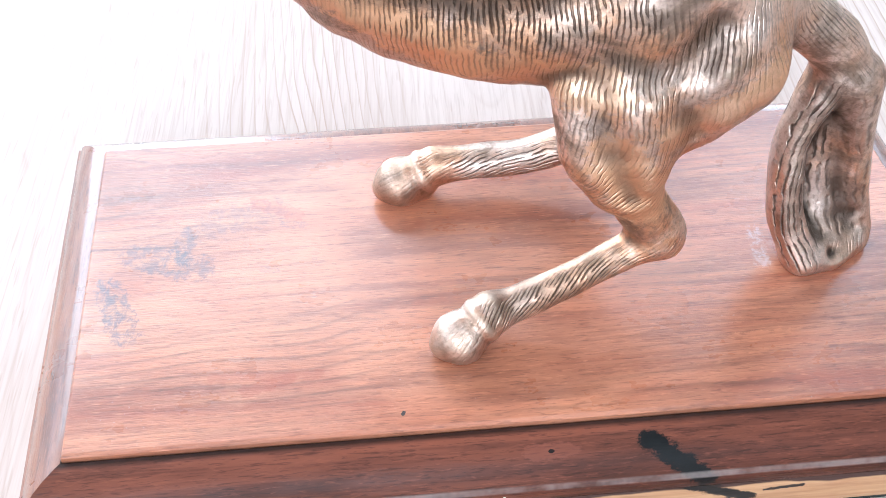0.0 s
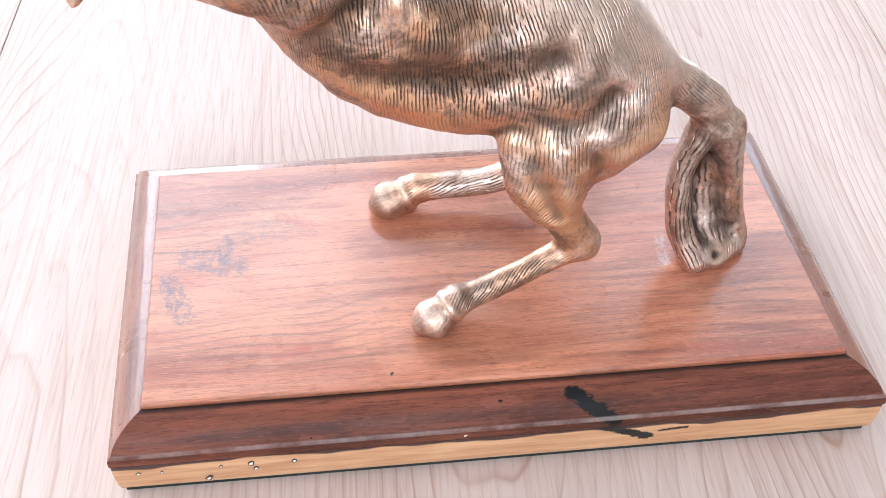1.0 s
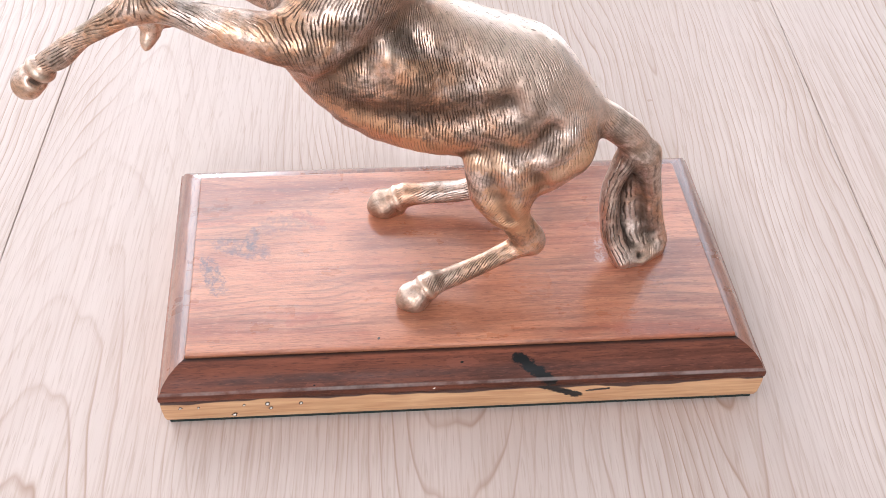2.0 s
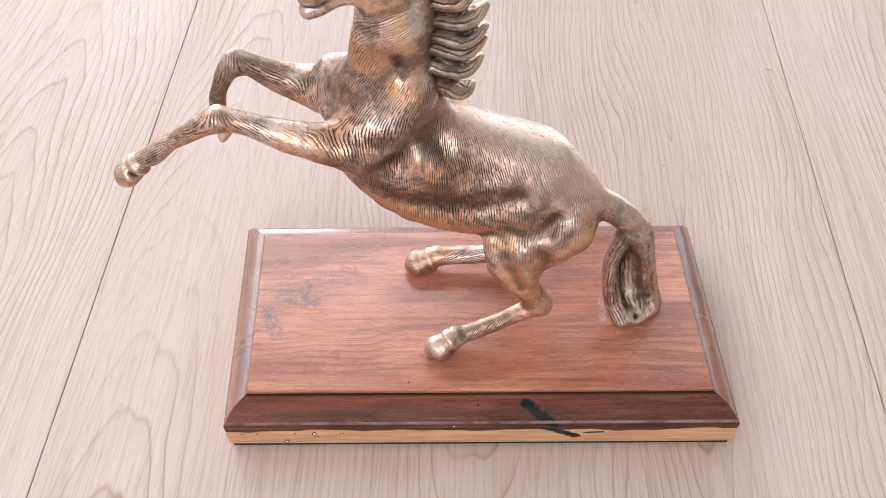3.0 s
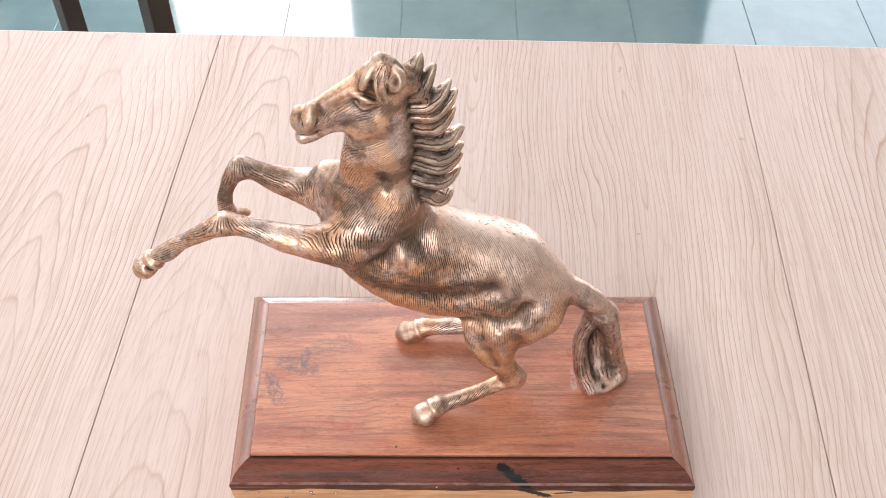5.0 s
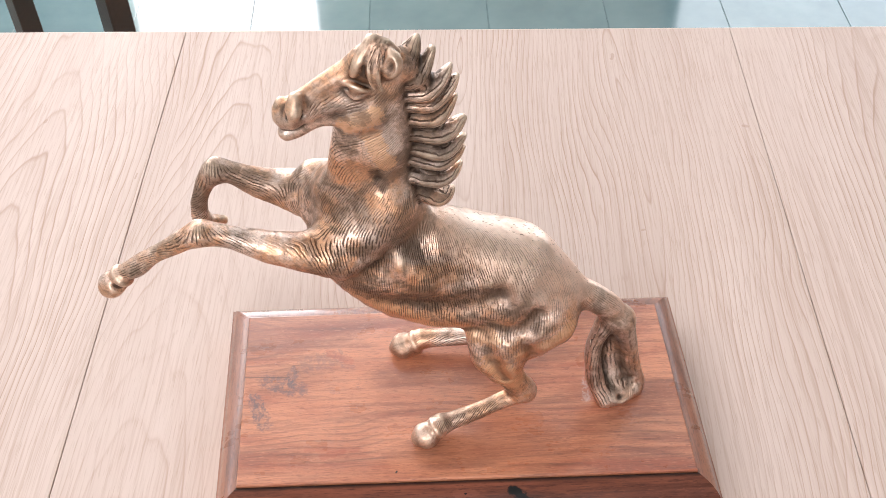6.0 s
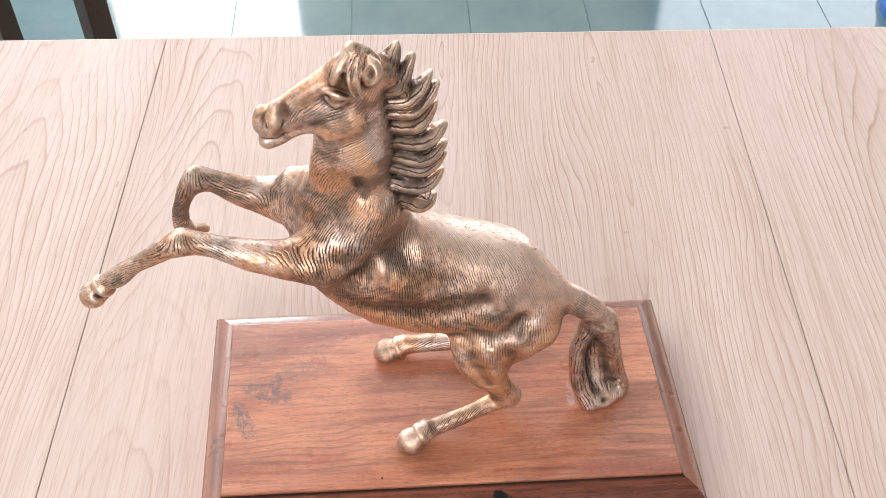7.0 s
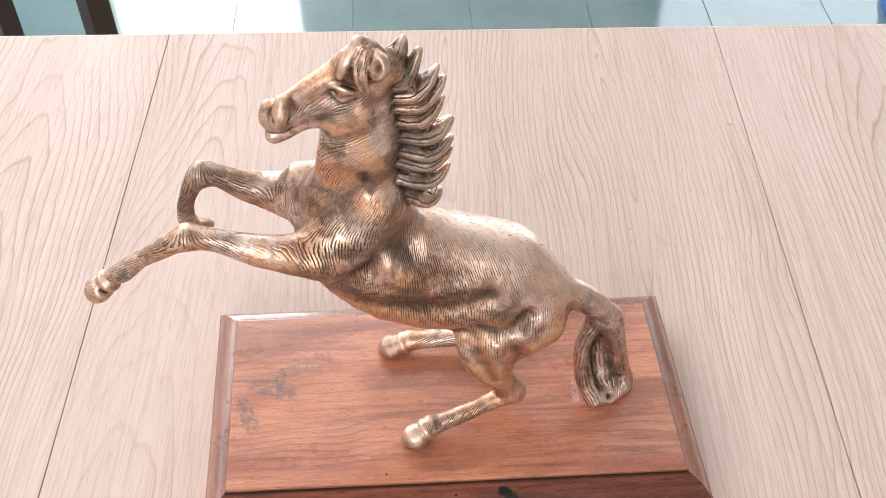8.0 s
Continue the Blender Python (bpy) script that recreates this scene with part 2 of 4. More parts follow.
def front_wood():
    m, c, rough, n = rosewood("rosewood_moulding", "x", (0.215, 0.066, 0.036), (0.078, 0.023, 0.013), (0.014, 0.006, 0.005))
    x, y, z = m.xyz()
    q = m.math('ADD', y, z)
    ink = smear(m, 0.0245, -0.0100, 0.0385, -0.0262, 0.0036, 2.0, x, q)
    c = m.mix(ink, c, (0.006, 0.006, 0.006))
    for kx, kq, r in ((-0.0015, -0.0113, 0.0045), (-0.0679, -0.0222, 0.0026)):
        c = m.mix(m.math('MULTIPLY', smear(m, kx - r, kq, kx + r, kq, r * 0.7, 3.7, x, q), 0.3), c, (0.26, 0.085, 0.055))
        c = m.mix(smear(m, kx, kq, kx + 0.0002, kq, r * 0.16, 1.9, x, q), c, (0.012, 0.008, 0.007))
    # darkened groove under the panel, pale line along the ledge
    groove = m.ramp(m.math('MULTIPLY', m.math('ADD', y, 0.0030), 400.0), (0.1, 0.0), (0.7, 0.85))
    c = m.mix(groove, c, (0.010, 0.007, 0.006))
    # pale line: partly worn varnish, partly the ledge's highlight painted in
    rub_highlight = m.math('MULTIPLY', m.ramp(m.math('MULTIPLY', m.math('ABSOLUTE', m.math('ADD', z, 0.0111)), 1400.0), (0.35, 1.0), (1.0, 0.0)),
                 m.ramp(m.noise(m.stretch(60, 60, 60), 1.0, 4.0, 0.7), (0.36, 0.06), (0.60, 0.38)))
    c = m.mix(rub_highlight, c, (0.46, 0.37, 0.33))
    return m.done(c, m.math('ADD', rough, 0.10), 0.0, n, 0.0, 0.3, 0.2)


def side_wood():
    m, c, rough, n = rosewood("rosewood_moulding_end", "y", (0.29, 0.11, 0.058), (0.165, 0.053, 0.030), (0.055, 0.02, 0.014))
    return m.done(c, rough, 0.0, n, 1.0, 0.15)


def sapwood():
    """Blond lower slab with dark heartwood running in along its top edge, and the end of the ink stroke."""
    m = Nodes("blond_sapwood")
    x, y, z = m.xyz()
    grain = m.noise(m.stretch(30, 30, 420), 1.0, 4.0, 0.6, 0.5)
    c = m.mix(m.ramp(grain, (0.3, 0.0), (0.65, 1.0)), (0.42, 0.205, 0.095), (0.60, 0.355, 0.185))
    wave = m.math('MULTIPLY', m.math('SUBTRACT', m.noise(m.stretch(19, 3, 3), 1.0, 3.0, 0.6), 0.5), 0.010)
    edge = m.math('ADD', z, m.math('ADD', wave, 0.0176))
    c = m.mix(m.ramp(m.math('MULTIPLY', edge, 900.0), (0.0, 0.0), (0.6, 1.0)), c, (0.06, 0.026, 0.02))
    ink = smear(m, 0.0350, -0.0150, 0.0520, -0.0235, 0.0024, 2.0, x, z)
    c = m.mix(ink, c, (0.006, 0.006, 0.006))
    ink = smear(m, 0.0560, -0.0205, 0.0660, -0.0195, 0.0008, 3.0, x, z)
    c = m.mix(ink, c, (0.02, 0.012, 0.01))
    n = m.bump(grain, 0.3, 0.0005)
    return m.done(c, 0.5, 0.0, n)


def plain(name, colour, rough, bump=0.0, scale=200.0, metal=0.0, spread=0.12, spec=0.5):
    """A simple surface with grain and stains at two scales."""
    m = Nodes(name)
    g = m.noise(m.local(), scale, 4.0, 0.6)
    s = m.noise(m.local(), scale * 0.06, 3.0, 0.5)
    lo = tuple(max(0.0, v * (1 - spread)) for v in colour)
    hi = tuple(min(1.0, v * (1 + spread)) for v in colour)
    c = m.mix(m.math('MULTIPLY', m.math('ADD', g, s), 0.5), lo, hi)
    return m.done(c, m.ramp(s, (0.3, max(0.02, rough * 0.85)), (0.7, min(1.0, rough * 1.15))), metal, m.bump(g, bump, 0.002) if bump else None, spec=spec)


def brass():
    """Cast brass: short engraved hair strokes along the stored lie of the coat, brown patina, hollows darkened and
    ridges lightened.
    """
    m = Nodes("antique_brass")
    hair = m.tree.nodes.new("ShaderNodeAttribute")
    hair.attribute_name = "hair"
    u, v, w = m.xyz(hair.outputs["Vector"])
    strand = m.math('SUBTRACT', w, 1.0, clamp=True)
    wob = m.math('MULTIPLY', m.math('SUBTRACT', m.noise(m.local(), 120.0, 3.0, 0.6), 0.5), 1.7)
    line = m.math('ADD', u, wob)
    white = m.tree.nodes.new("ShaderNodeTexWhiteNoise")
    white.noise_dimensions = '1D'
    m.put(white.inputs["W"], m.math('FLOOR', line))
    start = white.outputs["Value"]
    run = m.math('FRACT', m.math('ADD', m.math('MULTIPLY', v, 82.0), m.math('MULTIPLY', start, 7.0)))
    taper = m.ramp(run, (0.0, 0.0), (0.10, 1.0), (0.80, 0.9), (0.98, 0.0))
    taper = m.math('MAXIMUM', taper, m.math('MULTIPLY', strand, 1.4), clamp=True)
    ridge = m.math('ABSOLUTE', m.math('SUBTRACT', m.math('FRACT', line), 0.5))
    ridge = m.math('MULTIPLY', ridge, m.math('ADD', m.math('ADD', m.math('MULTIPLY', start, 0.6), 0.75), m.math('MULTIPLY', strand, 0.9)))
    cut = m.ramp(m.math('ADD', ridge, m.math('MULTIPLY', m.math('SUBTRACT', 1.0, taper), 0.30)), (0.06, 1.0), (0.27, 0.0))
    rest = m.ramp(m.noise(m.local(), 52.0, 3.0, 0.6), (0.36, 0.12), (0.53, 1.0))
    where = m.math('MULTIPLY', m.math('MINIMUM', w, 1.0), m.math('MAXIMUM', rest, strand))
    depth = m.math('MULTIPLY', cut, where)
    lumps = m.noise(m.local(), 130.0, 4.0, 0.6)
    pits = m.noise(m.local(), 900.0, 3.0, 0.6)
    grit = m.noise(m.local(), 330.0, 3.0, 0.65)
    blotch = m.noise(m.local(), 44.0, 5.0, 0.66, 0.9)
    # hollows darkened and ridges lightened by relief: patina plus shading in the colour
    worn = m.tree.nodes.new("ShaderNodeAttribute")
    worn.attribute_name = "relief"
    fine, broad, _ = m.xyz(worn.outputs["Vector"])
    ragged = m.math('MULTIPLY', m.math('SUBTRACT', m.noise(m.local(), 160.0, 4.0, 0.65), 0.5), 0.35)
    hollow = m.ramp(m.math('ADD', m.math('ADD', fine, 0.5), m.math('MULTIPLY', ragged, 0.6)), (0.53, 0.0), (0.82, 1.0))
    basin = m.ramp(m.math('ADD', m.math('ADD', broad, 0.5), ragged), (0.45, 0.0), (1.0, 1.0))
    ridge_tone = m.ramp(m.math('MULTIPLY', m.math('ADD', fine, ragged), -1.0), (0.16, 0.0), (0.42, 1.0))
    # polished spine paled by painted ceiling sheen; ribs and forehand greyer, golden below
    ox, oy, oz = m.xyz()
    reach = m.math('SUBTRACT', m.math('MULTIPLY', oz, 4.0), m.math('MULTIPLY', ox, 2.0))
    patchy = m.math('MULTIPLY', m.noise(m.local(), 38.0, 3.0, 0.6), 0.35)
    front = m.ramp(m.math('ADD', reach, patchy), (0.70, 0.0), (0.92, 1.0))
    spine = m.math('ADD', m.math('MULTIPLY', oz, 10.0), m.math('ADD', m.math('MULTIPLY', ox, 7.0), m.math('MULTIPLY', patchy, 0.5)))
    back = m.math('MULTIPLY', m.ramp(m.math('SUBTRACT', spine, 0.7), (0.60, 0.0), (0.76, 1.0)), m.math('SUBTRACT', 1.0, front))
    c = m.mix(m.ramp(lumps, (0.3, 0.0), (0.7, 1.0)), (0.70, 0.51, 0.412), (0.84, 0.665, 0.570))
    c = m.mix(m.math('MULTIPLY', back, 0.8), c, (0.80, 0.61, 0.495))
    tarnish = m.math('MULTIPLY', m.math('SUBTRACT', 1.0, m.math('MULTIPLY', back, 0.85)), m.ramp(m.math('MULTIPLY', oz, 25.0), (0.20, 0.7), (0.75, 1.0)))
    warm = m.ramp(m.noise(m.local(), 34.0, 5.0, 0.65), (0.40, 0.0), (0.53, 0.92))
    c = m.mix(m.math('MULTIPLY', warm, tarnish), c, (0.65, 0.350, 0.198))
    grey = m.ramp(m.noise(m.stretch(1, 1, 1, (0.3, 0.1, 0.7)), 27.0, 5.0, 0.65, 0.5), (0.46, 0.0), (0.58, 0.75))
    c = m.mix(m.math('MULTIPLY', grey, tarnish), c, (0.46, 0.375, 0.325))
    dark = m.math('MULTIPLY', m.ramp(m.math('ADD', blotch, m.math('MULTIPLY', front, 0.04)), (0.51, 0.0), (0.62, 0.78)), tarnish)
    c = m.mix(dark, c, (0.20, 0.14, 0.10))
    c = m.mix(m.math('MULTIPLY', m.ramp(grit, (0.52, 0.0), (0.66, 0.45)), tarnish), c, (0.20, 0.135, 0.10))
    c = m.mix(m.math('MULTIPLY', m.ramp(pits, (0.52, 0.0), (0.66, 0.4)), tarnish), c, (0.16, 0.11, 0.085))
    # punched dashes along the polished back
    dash = m.noise(m.stretch(210, 820, 820, vec=m.local()), 1.0, 1.0)
    dash = m.math('MULTIPLY', m.math('MULTIPLY', m.ramp(dash, (0.66, 0.0), (0.70, 1.0)), back), m.math('SUBTRACT', 1.0, m.math('MINIMUM', w, 1.0)))
    c = m.mix(m.math('MULTIPLY', dash, 0.7), c, (0.14, 0.09, 0.065))
    # golden strokes: the plinth's reflection painted on the belly; also haunch and cheek
    for ax, az, bx, bz, r in ((-0.052, 0.106, -0.020, 0.084, 0.0070), (-0.020, 0.084, 0.012, 0.078, 0.0070), (0.016, 0.060, 0.026, 0.045, 0.0080), (0.030, 0.066, 0.052, 0.078, 0.0060), (-0.050, 0.213, -0.038, 0.219, 0.0050), (-0.040, 0.208, -0.034, 0.190, 0.0050)):
        c = m.mix(m.math('MULTIPLY', smear(m, ax, az, bx, bz, r, r * 700, ox, oz), 0.65), c, (0.76, 0.465, 0.275))
    # darker strokes under shoulder, along lower ribs, behind withers, on haunch, mane and tail
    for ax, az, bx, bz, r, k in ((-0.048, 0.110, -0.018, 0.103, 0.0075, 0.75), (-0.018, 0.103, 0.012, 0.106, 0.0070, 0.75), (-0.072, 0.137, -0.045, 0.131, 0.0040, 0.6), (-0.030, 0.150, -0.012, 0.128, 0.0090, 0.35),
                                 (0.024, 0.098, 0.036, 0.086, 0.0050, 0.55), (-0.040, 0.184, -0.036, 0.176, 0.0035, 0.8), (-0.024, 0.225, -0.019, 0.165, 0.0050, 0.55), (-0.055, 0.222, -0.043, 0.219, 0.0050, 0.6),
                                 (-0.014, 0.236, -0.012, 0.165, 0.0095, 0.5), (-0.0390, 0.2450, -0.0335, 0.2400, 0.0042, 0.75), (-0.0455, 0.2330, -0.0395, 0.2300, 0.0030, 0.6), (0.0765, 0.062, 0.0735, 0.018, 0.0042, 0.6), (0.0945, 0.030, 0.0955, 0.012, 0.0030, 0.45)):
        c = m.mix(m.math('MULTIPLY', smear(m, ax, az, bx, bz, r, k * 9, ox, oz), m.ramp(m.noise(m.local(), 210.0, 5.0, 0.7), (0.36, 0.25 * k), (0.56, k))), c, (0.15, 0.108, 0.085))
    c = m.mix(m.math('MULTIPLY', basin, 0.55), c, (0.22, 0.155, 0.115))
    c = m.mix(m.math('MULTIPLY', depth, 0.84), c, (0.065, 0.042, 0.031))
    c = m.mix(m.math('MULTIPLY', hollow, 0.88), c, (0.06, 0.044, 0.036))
    c = m.mix(m.math('MULTIPLY', ridge_tone, 0.55), c, (0.84, 0.68, 0.53))
    h = m.math('ADD', m.math('MULTIPLY', depth, -1.0), m.math('ADD', m.math('MULTIPLY', pits, 0.14), m.math('MULTIPLY', lumps, 0.45)))
    h = m.math('ADD', h, m.math('ADD', m.math('MULTIPLY', dash, -0.4), m.math('MULTIPLY', grit, 0.5)))
    n = m.bump(h, 1.0, 0.00045)
    rough = m.math('ADD', m.ramp(blotch, (0.35, 0.27), (0.60, 0.46)), m.math('MULTIPLY', pits, 0.10))
    rough = m.math('ADD', rough, m.math('MULTIPLY', depth, 0.2))
    return m.done(c, rough, 1.0, n)


def floor_stone():
    m = Nodes("green_grey_stone")
    rnd = m.tree.nodes.new("ShaderNodeObjectInfo").outputs["Random"]
    cloud = m.noise(m.stretch(9, 9, 9, m.vec(m.math('MULTIPLY', rnd, 19.0), 0.0, 0.0)), 1.0, 5.0, 0.6)
    c = m.mix(m.ramp(cloud, (0.3, 0.0), (0.7, 1.0)), (0.115, 0.185, 0.185), (0.155, 0.235, 0.23))
    c = m.mix(m.math('MULTIPLY', rnd, 0.25), c, (0.13, 0.20, 0.21))
    return m.done(c, m.ramp(cloud, (0.3, 0.10), (0.7, 0.16)), 0.0, m.bump(cloud, 0.03, 0.002), 1.0, 0.10, 1.0)


OAK, PANEL, FRONT, SIDE, SAP = table_wood(), panel_wood(), front_wood(), side_wood(), sapwood()
BRASS, STONE = brass(), floor_stone()
GROUT = plain("dark_grout", (0.115, 0.175, 0.178), 0.22, 0.05)
PLASTER = plain("white_plaster", (0.80, 0.79, 0.77), 0.85, 0.15, 60)
TAUPE = plain("taupe_paint", (0.42, 0.39, 0.36), 0.8, 0.15, 60)
CEILING = plain("ceiling_paint", (0.82, 0.82, 0.81), 0.9, 0.1, 60)
FRAME_PAINT = plain("white_frame_paint", (0.78, 0.78, 0.77), 0.4, 0.05, 90)
FELT = plain("dark_green_felt", (0.012, 0.022, 0.019), 0.95, 0.5, 900)
EDGE = plain("pale_edge_band", (0.70, 0.57, 0.49), 0.4, 0.1, 150)
WALNUT = plain("dark_brown_wood", (0.075, 0.036, 0.022), 0.35, 0.2, 120, spread=0.3)
BLUE = plain("blue_plastic", (0.02, 0.13, 0.45), 0.35, 0.05, 80)
CHIP = plain("dark_chipped_wood", (0.055, 0.030, 0.020), 0.7, 0.3, 900)
PAINT_SPECK = plain("white_paint_speck", (0.75, 0.73, 0.68), 0.6, 0.2, 900)
GLASS = Nodes("window_glass")
GLASS.put(GLASS.bsdf.inputs["Transmission Weight"], 1.0)
GLASS = GLASS.done((0.97, 0.99, 0.98), 0.0)


# ---- mesh helpers ----
def mesh_object(name, bm, material, smooth=False):
    me = bpy.data.meshes.new(name)
    bmesh.ops.recalc_face_normals(bm, faces=bm.faces)
    bm.to_mesh(me)
    bm.free()
    me.materials.append(material)
    if smooth:
        me.shade_smooth()
        me.set_sharp_from_angle(angle=radians(35))
    return new(name, me)


def part(name, bm, material, parent, label="", smooth=False):
    ob = mesh_object(name, bm, material, smooth)
    ob.parent = parent
    return tagged(ob, label)


def thing(name, m, label, category, kind="", group=""):
    ob = new(name)
    ob.matrix_world = m
    return tagged(ob, label, category, group, kind)


def box(x0, y0, z0, x1, y1, z1, bevel=0.0, bm=None, segments=2):
    bm = bm or bmesh.new()
    made = bmesh.ops.create_cube(bm, size=1.0)["verts"]
    for v in made:
        v.co = Vector(((x0 + x1) / 2 + v.co.x * (x1 - x0), (y0 + y1) / 2 + v.co.y * (y1 - y0), (z0 + z1) / 2 + v.co.z * (z1 - z0)))
    if bevel:
        edges = list({e for v in made for e in v.link_edges})
        bmesh.ops.bevel(bm, geom=edges, offset=bevel, segments=segments, affect='EDGES', profile=0.5)
    return bm


def loft(rings, bm=None):
    """Closed rings of points joined to a tube, capped at both ends."""
    bm = bm or bmesh.new()
    rows = [[bm.verts.new(p) for p in ring] for ring in rings]
    for a, b in zip(rows, rows[1:]):
        for i in range(len(a)):
            j = (i + 1) % len(a)
            bm.faces.new((a[i], a[j], b[j], b[i]))
    bm.faces.new(rows[0])
    bm.faces.new(rows[-1])
    return bm


# ---- room ----
X0, X1, Y0, Y1, ROOM_H = -1.9, 2.9, -2.2, 2.05, 3.3


def wall(name, axis, at, thick, lo, hi, openings, paint, label):
    """A wall along x or y, cut through by openings (from, to, sill, head)."""
    bm = bmesh.new()

    def piece(a, b, z0, z1):
        if b - a < 1e-6 or z1 - z0 < 1e-6:
            return
        lo_t, hi_t = min(at, at + thick), max(at, at + thick)
        if axis == "x":
            box(a, lo_t, z0, b, hi_t, z1, bm=bm)
        else:
            box(lo_t, a, z0, hi_t, b, z1, bm=bm)
    u = lo
    for a, b, sill, head in openings:
        piece(u, a, 0, ROOM_H)
        piece(a, b, 0, sill)
        piece(a, b, head, ROOM_H)
        u = b
    piece(u, hi, 0, ROOM_H)
    return tagged(mesh_object(name, bm, paint), label, "wall", kind="structure")


def window(name, axis, at, a, b, sill, head, panes):
    """A white framed window set in an opening."""
    thing_ = thing(name, pose(0, 0, 0), "white framed glazed window letting in daylight", "window", "structure")

    def bar(label, u0, u1, z0, z1, d0, d1, mat):
        bm = box(u0, at + d0, z0, u1, at + d1, z1, 0.003) if axis == "x" else box(at + d0, u0, z0, at + d1, u1, z1, 0.003)
        return part(label, bm, mat, thing_)
    f = 0.05
    bar("window_frame", a, a + f, sill, head, 0.06, 0.11, FRAME_PAINT)
    bar("window_frame", b - f, b, sill, head, 0.06, 0.11, FRAME_PAINT)
    bar("window_frame", a + f, b - f, sill, sill + f, 0.06, 0.11, FRAME_PAINT)
    bar("window_frame", a + f, b - f, head - f, head, 0.06, 0.11, FRAME_PAINT)
    step = (b - a - 2 * f) / panes
    for i in range(panes):
        g = bar("pane", a + f + i * step + 0.012, a + f + (i + 1) * step - 0.012, sill + f, head - f, 0.082, 0.088, GLASS)
        g.visible_shadow = False
        if i:
            bar("mullion", a + f + i * step - 0.012, a + f + i * step + 0.012, sill + f, head - f, 0.065, 0.105, FRAME_PAINT)


floor = tagged(mesh_object("floor", box(X0, Y0, -0.12, X1, Y1, -0.0012), GROUT), "dark grouted bed under green-grey stone floor tiles", "floor", kind="structure")
tagged(mesh_object("ceiling", box(X0 - 0.2, Y0 - 0.2, ROOM_H, X1 + 0.2, Y1 + 0.2, ROOM_H + 0.15), CEILING), "plain white painted ceiling", "ceiling", kind="structure")
wall("wall_north", "x", Y1, 0.2, X0 - 0.2, X1 + 0.2, [(-1.82, -0.24, 0.05, 3.2), (-0.24, 0.10, 1.92, 3.2), (0.59, 2.0, 0.05, 3.2)], PLASTER, "white plastered wall with tall windows")
# unseen wall, kept white to brighten the horse; its window is added for fill
wall("wall_south", "x", Y0, -0.2, X0 - 0.2, X1 + 0.2, [(-1.5, 0.4, 1.1, 2.8)], PLASTER, "unseen white plastered room wall with one added window")
wall("wall_west", "y", X0, -0.2, Y0, Y1, [(-0.3, 1.8, 1.75, 3.15)], PLASTER, "white plastered wall with one window")
wall("wall_east", "y", X1, 0.2, Y0, Y1, [], TAUPE, "plain taupe painted room wall")
window("window_1", "x", Y1, -1.82, -0.24, 0.05, 3.2, 3)
window("window_2", "x", Y1, 0.59, 2.0, 0.05, 3.2, 2)
# transom added for the panel's sheen, out of view
window("added_transom", "x", Y1, -0.24, 0.10, 1.92, 3.2, 1)
window("window_3", "y", X0 - 0.2, -0.3, 1.8, 1.75, 3.15, 2)
# added opening for the south fill lamp
window("fill_window_south", "x", Y0 - 0.2, -1.5, 0.4, 1.1, 2.8, 2)


# ---- dining table ----
TURN = -2.28
table = thing("dining_table", pose(0, 0, 0, 0, 0, TURN), "pale oak laminate extending dining table with two leaf seams", "table")
SEAM_L, SEAM_R, BACK, FRONT_EDGE, THICK = -0.2390, 0.2280, 0.4610, -0.50, 0.026
for a, b, label in ((-0.88, SEAM_L - 0.0002, ""), (SEAM_L + 0.0002, SEAM_R - 0.00018, ""), (SEAM_R + 0.00018, 0.87, "")):
    part("tabletop_leaf", box(a, FRONT_EDGE, TABLE_Z - THICK, b, BACK, TABLE_Z, 0.0006), OAK, table, label)
part("edge_band", box(-0.88, BACK + 0.0002, TABLE_Z - THICK, 0.87, BACK + 0.0016, TABLE_Z - 0.0008, 0.0004), EDGE, table)
for y in (FRONT_EDGE + 0.09, BACK - 0.11):
    part("apron", box(-0.74, y, TABLE_Z - THICK - 0.085, 0.73, y + 0.02, TABLE_Z - THICK, 0.002), EDGE, table)
for x in (-0.80, 0.73):
    for y in (FRONT_EDGE + 0.06, BACK - 0.12):
        bm = loft([[(x + sx * s, y + sy * s, z) for sx, sy in ((0, 0), (1, 0), (1, 1), (0, 1))] for z, s in ((0, 0.045), (TABLE_Z - THICK, 0.06))])
        part("leg", bm, EDGE, table)


# ---- plinth ----
plinth = thing("statue_plinth", pose(0, 0, Z0), "varnished rosewood plinth with moulded edge standing on the pale table", "plinth")
PX, PY0, PY1, SHEAR = 0.125, 0.0, 0.1183, -0.0304


def corner(sx, back, d, z, side=0.0125 / 0.014):
    """A corner of the plinth's outline, d metres outside the panel."""
    y = PY1 + d if back else PY0 - d
    return Vector((sx * (PX + d * side) + SHEAR * y, y, z))


# raised top panel with a softened arris
bm = loft([[corner(-1, 0, d, z), corner(1, 0, d, z), corner(1, 1, d, z), corner(-1, 1, d, z)]
           for d, z in ((0.0, -0.012), (0.0, -0.0009), (-0.0003, -0.0003), (-0.0009, 0.0))])
part("top_panel", bm, PANEL, plinth, "reddish-brown figured rosewood panel with grey smudges")

PROFILE = [(0.0004, -0.0022), (0.0022, -0.0023), (0.0048, -0.0029), (0.0075, -0.0041), (0.0098, -0.0059),
           (0.0116, -0.0081), (0.0127, -0.0103), (0.0131, -0.0109), (0.0140, -0.0113), (0.0143, -0.0122), (0.0143, -0.0150), (0.0139, -0.0158), (0.0004, -0.0158)]
